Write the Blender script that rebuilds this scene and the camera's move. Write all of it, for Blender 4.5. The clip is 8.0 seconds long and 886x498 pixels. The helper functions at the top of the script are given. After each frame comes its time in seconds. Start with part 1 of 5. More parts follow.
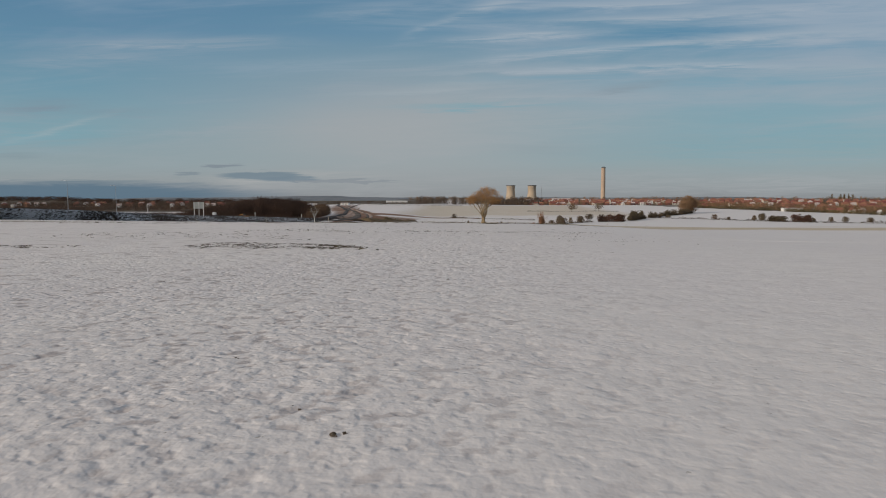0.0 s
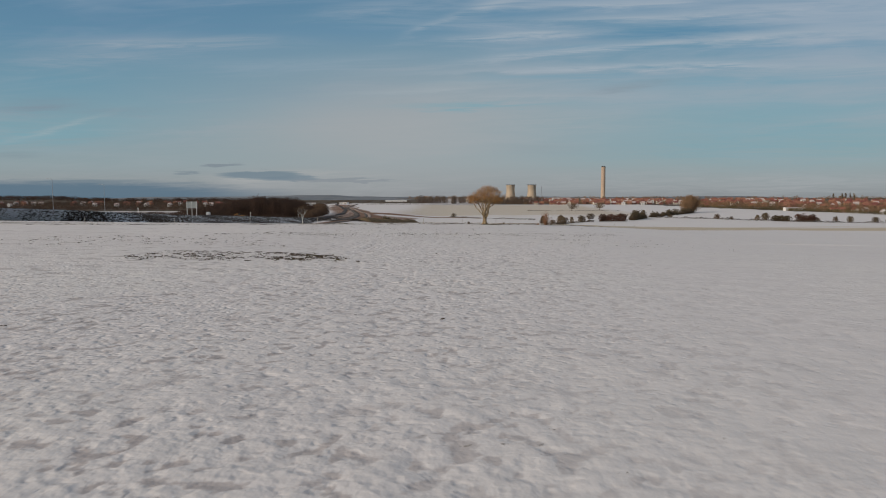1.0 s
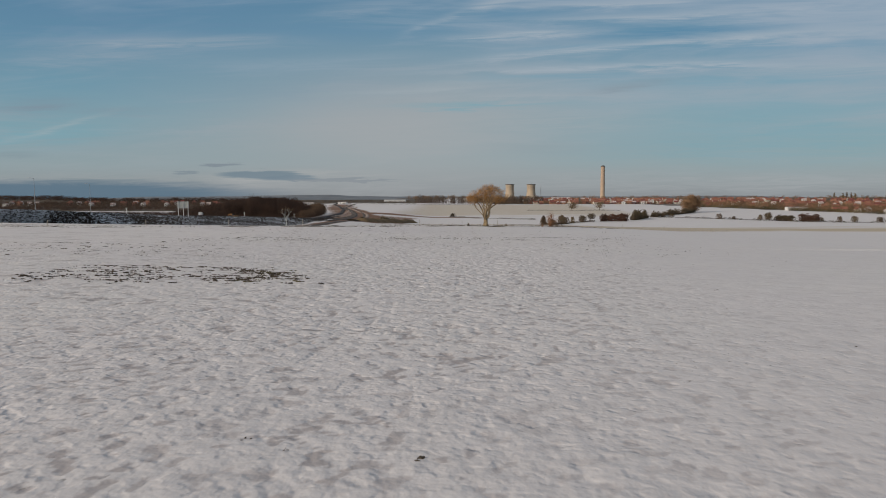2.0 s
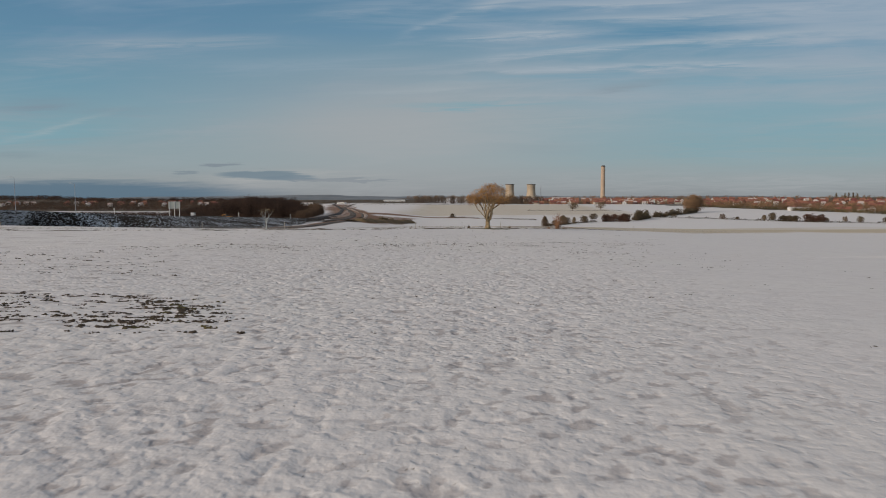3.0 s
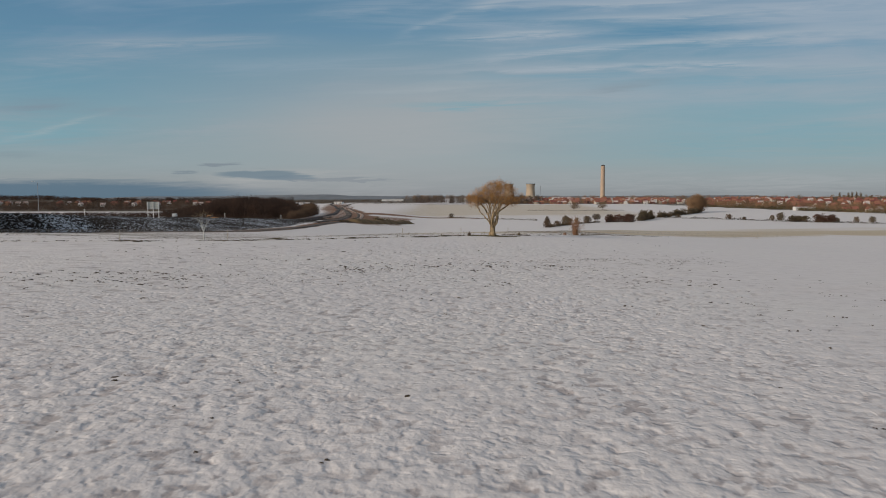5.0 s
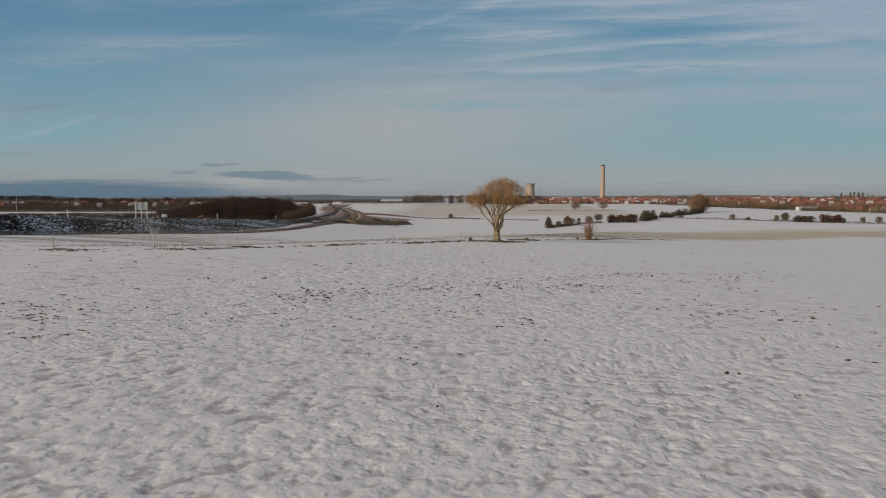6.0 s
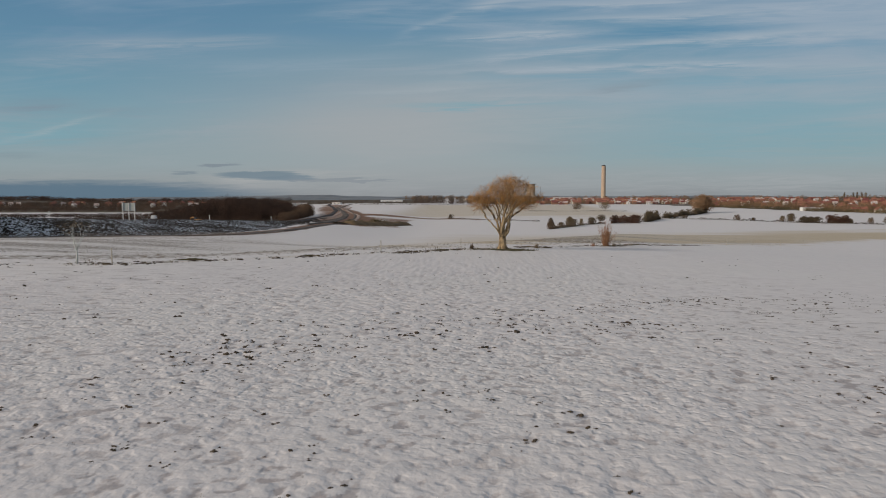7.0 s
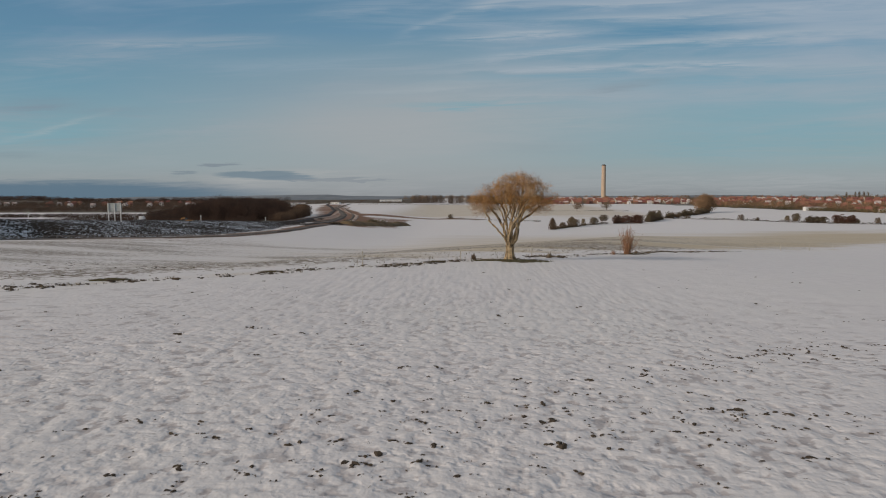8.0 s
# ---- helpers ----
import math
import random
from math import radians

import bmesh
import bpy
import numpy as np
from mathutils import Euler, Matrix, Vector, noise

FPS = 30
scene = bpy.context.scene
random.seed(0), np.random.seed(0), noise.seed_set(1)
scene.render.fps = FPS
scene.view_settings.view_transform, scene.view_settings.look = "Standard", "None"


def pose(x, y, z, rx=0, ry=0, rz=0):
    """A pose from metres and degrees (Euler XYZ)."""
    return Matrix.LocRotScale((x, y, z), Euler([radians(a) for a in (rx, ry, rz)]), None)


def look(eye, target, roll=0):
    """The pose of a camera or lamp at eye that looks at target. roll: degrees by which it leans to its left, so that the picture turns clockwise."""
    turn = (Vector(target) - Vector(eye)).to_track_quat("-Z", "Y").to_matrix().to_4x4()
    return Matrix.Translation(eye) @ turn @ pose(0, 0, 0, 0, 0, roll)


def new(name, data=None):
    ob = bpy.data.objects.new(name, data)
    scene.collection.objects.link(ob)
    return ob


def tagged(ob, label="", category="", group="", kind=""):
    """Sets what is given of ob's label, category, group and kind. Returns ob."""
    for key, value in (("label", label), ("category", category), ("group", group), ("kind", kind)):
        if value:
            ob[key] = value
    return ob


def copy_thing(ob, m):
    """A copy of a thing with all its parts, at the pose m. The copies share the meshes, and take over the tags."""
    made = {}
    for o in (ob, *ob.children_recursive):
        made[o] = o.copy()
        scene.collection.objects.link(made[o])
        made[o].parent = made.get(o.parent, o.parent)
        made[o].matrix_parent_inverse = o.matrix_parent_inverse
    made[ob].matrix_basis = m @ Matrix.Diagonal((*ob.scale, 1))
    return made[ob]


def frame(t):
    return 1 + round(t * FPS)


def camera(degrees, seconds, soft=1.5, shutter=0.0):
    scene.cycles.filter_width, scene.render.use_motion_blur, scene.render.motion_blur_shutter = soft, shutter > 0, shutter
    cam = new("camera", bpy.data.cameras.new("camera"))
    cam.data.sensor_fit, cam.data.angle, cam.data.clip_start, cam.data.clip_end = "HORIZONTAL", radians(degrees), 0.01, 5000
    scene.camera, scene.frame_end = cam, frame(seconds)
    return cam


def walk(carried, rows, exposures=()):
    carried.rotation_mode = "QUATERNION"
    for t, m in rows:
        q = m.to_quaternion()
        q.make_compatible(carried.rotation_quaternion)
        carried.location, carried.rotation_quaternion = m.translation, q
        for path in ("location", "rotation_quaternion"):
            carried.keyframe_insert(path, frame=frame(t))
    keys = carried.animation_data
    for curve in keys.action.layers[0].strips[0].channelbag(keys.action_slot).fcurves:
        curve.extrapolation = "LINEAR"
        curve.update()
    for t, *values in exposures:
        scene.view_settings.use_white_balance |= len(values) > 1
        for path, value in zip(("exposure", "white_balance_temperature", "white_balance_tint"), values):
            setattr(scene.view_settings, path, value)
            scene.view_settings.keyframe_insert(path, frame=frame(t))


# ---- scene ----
cam = camera(66.0, 8.0, soft=1.0, shutter=0.1)
PATH = [
    (0, (0.022, 2.065, 7.472), (-0.034, 4.058, 7.317), -0.1),
    (0.5, (-0.001, 7.013, 7.443), (-0.056, 9.006, 7.287), -0.1),
    (1, (-0.03, 12.184, 7.449), (-0.085, 14.177, 7.292), -0.1),
    (1.5, (-0.039, 17.58, 7.453), (-0.092, 19.573, 7.295), -0.12),
    (3, (-0.04, 34.675, 7.385), (-0.092, 36.668, 7.227), -0.12),
    (3.5, (0.005, 40.607, 7.397), (-0.046, 42.6, 7.239), -0.12),
    (4, (0.035, 46.633, 7.396), (-0.016, 48.626, 7.237), -0.12),
    (4.5, (0.033, 52.773, 7.386), (-0.017, 54.766, 7.227), -0.13),
    (6, (-0.021, 71.642, 7.33), (-0.069, 73.635, 7.171), -0.16),
    (6.5, (0.025, 78.085, 7.334), (-0.022, 80.078, 7.175), -0.17),
    (7, (0.058, 84.633, 7.35), (0.009, 86.626, 7.192), -0.18),
    (7.5, (0.09, 91.052, 7.389), (0.042, 93.045, 7.231), -0.19),
    (8, (0.095, 97.457, 7.425), (0.047, 99.45, 7.266), -0.2),
]
walk(cam, [(t, look(eye, target, roll)) for t, eye, target, roll in PATH])

# ------------------------------------------------------------------ light
SUN_EL, SUN_AZ = radians(20.0), radians(-121.0)   # azimuth from +y, clockwise
sun_way = Vector((math.sin(SUN_AZ) * math.cos(SUN_EL), math.cos(SUN_AZ) * math.cos(SUN_EL), math.sin(SUN_EL)))
sun = new("sun", bpy.data.lights.new("sun", "SUN"))
sun.matrix_world = look(sun_way * 50, (0, 0, 0))
sun.data.energy, sun.data.angle, sun.data.color = 2.2, radians(8.0), (1.0, 0.875, 0.745)
scene.view_settings.exposure = 0.0


class Nodes:
    """Short hand for building a node tree."""

    def __init__(self, tree):
        self.tree = tree
        tree.nodes.clear()

    def add(self, kind, inputs=None, **settings):
        n = self.tree.nodes.new(kind)
        for k, v in settings.items():
            setattr(n, k, v)
        for k, v in (inputs or {}).items():
            if isinstance(v, bpy.types.NodeSocket):
                self.tree.links.new(v, n.inputs[k])
            else:
                n.inputs[k].default_value = v
        return n

    def math(self, op, a, b=0.0, c=0.0, clamp=False):
        return self.add("ShaderNodeMath", {0: a, 1: b, 2: c}, operation=op, use_clamp=clamp).outputs[0]

    def step(self, value, lo, hi):
        return self.add("ShaderNodeMapRange", {0: value, 1: lo, 2: hi, 3: 0.0, 4: 1.0}, interpolation_type="SMOOTHSTEP").outputs[0]

    def mix(self, fac, a, b):
        n = self.add("ShaderNodeMix", {0: fac}, data_type="RGBA")
        for slot, v in ((6, a), (7, b)):
            if isinstance(v, bpy.types.NodeSocket):
                self.tree.links.new(v, n.inputs[slot])
            else:
                n.inputs[slot].default_value = (*v, 1.0) if len(v) == 3 else v
        return n.outputs[2]

    def noise(self, vector, scale, detail=3.0, rough=0.55, distort=0.0):
        return self.add("ShaderNodeTexNoise", {"Vector": vector, "Scale": scale, "Detail": detail, "Roughness": rough, "Distortion": distort}).outputs[0]


def build_sky():
    world = bpy.data.worlds.new("winter_sky")
    scene.world = world
    world.use_nodes = True
    n = Nodes(world.node_tree)
    way = n.add("ShaderNodeTexCoord").outputs["Generated"]
    xyz = n.add("ShaderNodeSeparateXYZ", {0: way})
    x, y, z = xyz.outputs
    ahead = n.math("MAXIMUM", n.math("ABSOLUTE", y), 0.25)
    u = n.math("DIVIDE", x, ahead)
    v = n.math("DIVIDE", n.math("MAXIMUM", z, 0.0), ahead)
    clear = n.add("ShaderNodeTexSky", sky_type="NISHITA", sun_disc=False, sun_elevation=SUN_EL, sun_rotation=SUN_AZ,
                  air_density=1.0, dust_density=1.2, ozone_density=2.0, altitude=80.0).outputs[0]
    clear = n.add("ShaderNodeMix", {0: 1.0, 6: clear, 7: (0.06, 0.06, 0.06, 1.0)}, data_type="RGBA", blend_type="MULTIPLY").outputs[2]
    # pale teal low down, deeper blue higher up
    ramp = n.add("ShaderNodeValToRGB", {0: n.math("MULTIPLY", v, 2.6)})
    stops = ((0.0, (0.285, 0.31, 0.335)), (0.12, (0.30, 0.39, 0.43)), (0.34, (0.22, 0.38, 0.46)), (0.62, (0.13, 0.29, 0.42)), (1.0, (0.07, 0.19, 0.34)))
    while len(ramp.color_ramp.elements) < len(stops):
        ramp.color_ramp.elements.new(0.5)
    for el, (pos, col) in zip(ramp.color_ramp.elements, stops):
        el.position, el.color = pos, (*col, 1.0)
    base = n.mix(0.8, clear, ramp.outputs[0])
    # the sky overhead, above the view, is veiled evenly
    base = n.mix(n.step(v, 0.34, 0.9), base, (0.276, 0.240, 0.224))
    # veils of high cloud, drawn out sideways and denser to the right
    screen = n.add("ShaderNodeCombineXYZ", {0: u, 1: n.math("MULTIPLY_ADD", u, -0.10, n.math("MULTIPLY", v, 4.2)), 2: 3.1}).outputs[0]
    broad = n.noise(screen, 2.1, 3.0, 0.5, 0.7)
    fine = n.noise(n.add("ShaderNodeMapping", {0: screen, 2: (0.0, 0.0, -0.06), 3: (1.0, 2.4, 1.0)}).outputs[0], 4.2, 6.0, 0.6, 0.9)
    wisp = n.noise(n.add("ShaderNodeMapping", {0: screen, 2: (0.0, 0.0, 0.35), 3: (1.0, 3.5, 1.0)}).outputs[0], 9.0, 6.0, 0.65, 1.2)
    side = n.math("MULTIPLY", n.step(u, -0.35, 0.30), n.step(v, 0.05, 0.16))
    veil = n.math("ADD", n.math("MULTIPLY", broad, 0.75), n.math("ADD", n.math("MULTIPLY", fine, 0.7), n.math("MULTIPLY", wisp, 0.18)))
    veil = n.math("ADD", veil, n.math("MULTIPLY_ADD", side, 0.22, -0.08))
    veil = n.step(veil, 0.66, 1.20)
    cloud = n.mix(n.step(v, 0.0, 0.28), (0.37, 0.39, 0.41), (0.33, 0.41, 0.50))
    sky = n.mix(n.math("MULTIPLY", veil, 0.85), base, cloud)
    # a warm pale brightening low above the middle of the view
    du = n.math("SUBTRACT", u, -0.10)
    dv = n.math("SUBTRACT", v, 0.10)
    glow = n.math("ADD", n.math("MULTIPLY", n.math("MULTIPLY", du, du), 16.0), n.math("MULTIPLY", n.math("MULTIPLY", dv, dv), 130.0))
    glow = n.math("POWER", 2.718, n.math("MULTIPLY", glow, -1.0))
    sky = n.mix(n.math("MULTIPLY", glow, 0.75), sky, (0.385, 0.395, 0.405))

    wu = n.math("MULTIPLY_ADD", n.math("SUBTRACT", broad, 0.5), 0.16, u)
    wv = n.math("MULTIPLY_ADD", n.math("SUBTRACT", fine, 0.5), 0.030, n.math("MULTIPLY_ADD", n.math("SUBTRACT", wisp, 0.5), 0.012, v))

    def bank(sky, u0, v0, ru, rv, colour, amount, rag):
        """A low flat cloud with a ragged rim."""
        a = n.math("DIVIDE", n.math("SUBTRACT", u, u0), ru)
        b = n.math("DIVIDE", n.math("SUBTRACT", n.math("MULTIPLY_ADD", n.math("SUBTRACT", wisp, 0.5), 0.018, v), v0), rv)
        r = n.math("ADD", n.math("MULTIPLY", a, a), n.math("MULTIPLY", b, b))
        r = n.math("ADD", r, n.math("MULTIPLY", n.math("SUBTRACT", fine, 0.5), rag))
        m = n.math("SUBTRACT", 1.0, n.step(r, 0.35, 1.25))
        return n.mix(n.math("MULTIPLY", m, amount), sky, colour)

    def drift(sky, u0, v0, ru, rv, lean, colour, amount):
        """A soft streak of high cloud or of clear blue, frayed by the finer veils."""
        du = n.math("SUBTRACT", wu, u0)
        a = n.math("DIVIDE", du, ru)
        b = n.math("DIVIDE", n.math("SUBTRACT", n.math("MULTIPLY_ADD", du, -lean, wv), v0), rv)
        r = n.math("ADD", n.math("MULTIPLY", a, a), n.math("MULTIPLY", b, b))
        m = n.math("MULTIPLY", n.math("POWER", 2.718, n.math("MULTIPLY", r, -1.0)), n.math("MULTIPLY_ADD", n.step(wisp, 0.3, 0.7), 0.7, 0.45))
        return n.mix(n.math("MULTIPLY", m, amount, clamp=True), sky, colour)

    sky = drift(sky, -0.466, 0.261, 0.273, 0.0497, 0.00, (0.13, 0.25, 0.38), 0.60)
    sky = drift(sky, 0.404, 0.087, 0.315, 0.0497, 0.00, (0.17, 0.38, 0.46), 0.44)
    sky = drift(sky, -0.624, 0.091, 0.141, 0.0215, 0.05, (0.17, 0.38, 0.46), 0.60)
    sky = drift(sky, -0.582, 0.162, 0.099, 0.0182, 0.00, (0.13, 0.31, 0.42), 0.44)
    sky = drift(sky, -0.276, 0.153, 0.273, 0.0373, 0.00, (0.20, 0.31, 0.40), 0.36)
    sky = drift(sky, -0.094, 0.095, 0.232, 0.0414, 0.00, (0.38, 0.40, 0.415), 0.48)
    sky = drift(sky, 0.122, 0.108, 0.215, 0.0282, 0.00, (0.36, 0.40, 0.425), 0.40)
    sky = drift(sky, -0.425, 0.050, 0.265, 0.0166, 0.00, (0.30, 0.375, 0.405), 0.48)
    sky = drift(sky, 0.387, 0.137, 0.273, 0.0182, 0.00, (0.30, 0.39, 0.46), 0.40)
    sky = drift(sky, -0.176, 0.021, 0.580, 0.0199, 0.00, (0.36, 0.375, 0.39), 0.44)
    sky = drift(sky, 0.445, 0.017, 0.331, 0.0182, 0.00, (0.41, 0.425, 0.44), 0.48)
    sky = drift(sky, 0.304, 0.231, 0.141, 0.0058, 0.04, (0.09, 0.24, 0.38), 0.68)
    sky = drift(sky, 0.503, 0.210, 0.149, 0.0058, 0.03, (0.14, 0.30, 0.43), 0.56)
    sky = drift(sky, 0.180, 0.210, 0.099, 0.0050, 0.02, (0.14, 0.30, 0.43), 0.56)
    sky = drift(sky, 0.031, 0.130, 0.108, 0.0041, 0.01, (0.17, 0.38, 0.46), 0.56)
    sky = drift(sky, 0.155, 0.168, 0.157, 0.0041, 0.03, (0.16, 0.33, 0.44), 0.48)
    sky = drift(sky, 0.428, 0.162, 0.199, 0.0075, 0.02, (0.17, 0.35, 0.45), 0.52)
    sky = drift(sky, 0.072, 0.257, 0.050, 0.0075, 0.00, (0.09, 0.24, 0.38), 0.48)
    sky = drift(sky, -0.160, 0.236, 0.141, 0.0116, 0.00, (0.14, 0.27, 0.40), 0.48)
    sky = drift(sky, -0.044, 0.247, 0.046, 0.0041, 0.35, (0.40, 0.46, 0.52), 0.36)
    sky = drift(sky, 0.047, 0.273, 0.040, 0.0083, 0.30, (0.40, 0.46, 0.52), 0.56)
    sky = drift(sky, 0.097, 0.231, 0.058, 0.0041, 0.02, (0.40, 0.46, 0.52), 0.72)
    sky = drift(sky, 0.022, 0.226, 0.058, 0.0033, 0.02, (0.40, 0.46, 0.52), 0.48)
    sky = drift(sky, 0.221, 0.274, 0.124, 0.0050, 0.03, (0.40, 0.46, 0.52), 0.60)
    sky = drift(sky, 0.279, 0.253, 0.166, 0.0050, 0.02, (0.40, 0.46, 0.52), 0.56)
    sky = drift(sky, 0.519, 0.265, 0.182, 0.0075, 0.02, (0.36, 0.43, 0.51), 0.56)
    sky = drift(sky, 0.155, 0.205, 0.141, 0.0050, 0.09, (0.40, 0.46, 0.52), 0.64)
    sky = drift(sky, 0.395, 0.221, 0.191, 0.0066, 0.05, (0.40, 0.46, 0.52), 0.72)
    sky = drift(sky, 0.205, 0.181, 0.215, 0.0041, 0.02, (0.40, 0.46, 0.52), 0.60)
    sky = drift(sky, 0.362, 0.186, 0.099, 0.0050, 0.00, (0.40, 0.46, 0.52), 0.48)
    sky = drift(sky, -0.044, 0.155, 0.124, 0.0066, 0.06, (0.36, 0.42, 0.46), 0.60)
    sky = drift(sky, 0.553, 0.180, 0.149, 0.0066, 0.03, (0.34, 0.42, 0.48), 0.56)
    sky = drift(sky, 0.072, 0.143, 0.157, 0.0041, 0.02, (0.37, 0.42, 0.46), 0.48)
    sky = drift(sky, -0.442, 0.221, 0.141, 0.0108, 0.00, (0.35, 0.41, 0.47), 0.64)
    sky = drift(sky, -0.516, 0.201, 0.124, 0.0099, 0.00, (0.31, 0.38, 0.45), 0.48)
    sky = drift(sky, -0.582, 0.102, 0.058, 0.0041, 0.30, (0.36, 0.43, 0.46), 0.56)
    sky = drift(sky, -0.243, 0.191, 0.166, 0.0083, 0.03, (0.29, 0.38, 0.46), 0.44)
    sky = drift(sky, -0.143, 0.268, 0.108, 0.0083, 0.10, (0.27, 0.36, 0.45), 0.40)
    sky = drift(sky, 0.246, 0.155, 0.062, 0.0041, 0.10, (0.25, 0.31, 0.36), 0.60)
    sky = drift(sky, -0.632, 0.133, 0.058, 0.0083, 0.00, (0.22, 0.27, 0.33), 0.52)
    sky = drift(sky, -0.508, 0.123, 0.058, 0.0050, 0.00, (0.23, 0.30, 0.36), 0.44)
    sky = drift(sky, -0.649, 0.060, 0.041, 0.0050, 0.00, (0.22, 0.29, 0.33), 0.48)
    sky = drift(sky, 0.114, 0.070, 0.066, 0.0116, 0.00, (0.28, 0.34, 0.37), 0.40)
    sky = drift(sky, -0.309, 0.027, 0.075, 0.0041, 0.00, (0.42, 0.43, 0.43), 0.60)
    sky = drift(sky, -0.210, 0.032, 0.075, 0.0041, 0.00, (0.41, 0.42, 0.42), 0.48)
    sky = bank(sky, -0.66, 0.0, 0.40, 0.025, (0.105, 0.175, 0.24), 0.9, 0.25)
    sky = bank(sky, -0.300, 0.0305, 0.066, 0.0060, (0.17, 0.235, 0.285), 0.85, 2.4)
    sky = bank(sky, -0.255, 0.0245, 0.050, 0.0045, (0.18, 0.24, 0.29), 0.8, 2.0)
    sky = bank(sky, -0.352, 0.0450, 0.034, 0.0028, (0.21, 0.25, 0.29), 0.75, 1.8)
    sky = bank(sky, -0.405, 0.0330, 0.022, 0.0020, (0.20, 0.25, 0.29), 0.7, 1.5)
    sky = bank(sky, -0.17, 0.0215, 0.09, 0.0028, (0.25, 0.28, 0.31), 0.7, 1.0)
    back = n.add("ShaderNodeBackground", {0: sky, 1: 0.95})
    n.tree.links.new(back.outputs[0], n.add("ShaderNodeOutputWorld").inputs[0])


build_sky()

# ------------------------------------------------------------------ materials


def material(name, colour, other=None, scale=3.0, rough=0.8, metal=0.0, bump=0.0, bump_scale=None, rnd=0.0, spec=0.3):
    """A surface of two mottled tones with grain, stains and fine relief."""
    m = bpy.data.materials.new(name)
    m.use_nodes = True
    n = Nodes(m.node_tree)
    pos = n.add("ShaderNodeTexCoord").outputs["Object"]
    other = other or tuple(c * 0.72 for c in colour)
    big = n.noise(pos, scale, 4.0)
    small = n.noise(pos, scale * 9.0, 3.0)
    fac = n.math("ADD", n.math("MULTIPLY", big, 0.75), n.math("MULTIPLY", small, 0.35))
    col = n.mix(n.step(fac, 0.38, 0.72), colour, other)
    if rnd:
        r = n.add("ShaderNodeObjectInfo").outputs["Random"]
        col = n.add("ShaderNodeHueSaturation", {"Hue": n.math("MULTIPLY_ADD", r, rnd * 0.06, 0.5 - rnd * 0.03), "Saturation": 1.0,
                                                "Value": n.math("MULTIPLY_ADD", r, rnd, 1.0 - rnd * 0.5), "Color": col}).outputs[0]
    p = n.add("ShaderNodeBsdfPrincipled", {"Base Color": col, "Roughness": rough, "Metallic": metal, "Specular IOR Level": spec})
    if bump:
        h = n.noise(pos, bump_scale or scale * 6.0, 4.0)
        b = n.add("ShaderNodeBump", {"Strength": bump, "Distance": 0.05, "Height": h})
        n.tree.links.new(b.outputs[0], p.inputs["Normal"])
    n.tree.links.new(p.outputs[0], n.add("ShaderNodeOutputMaterial").inputs[0])
    return m


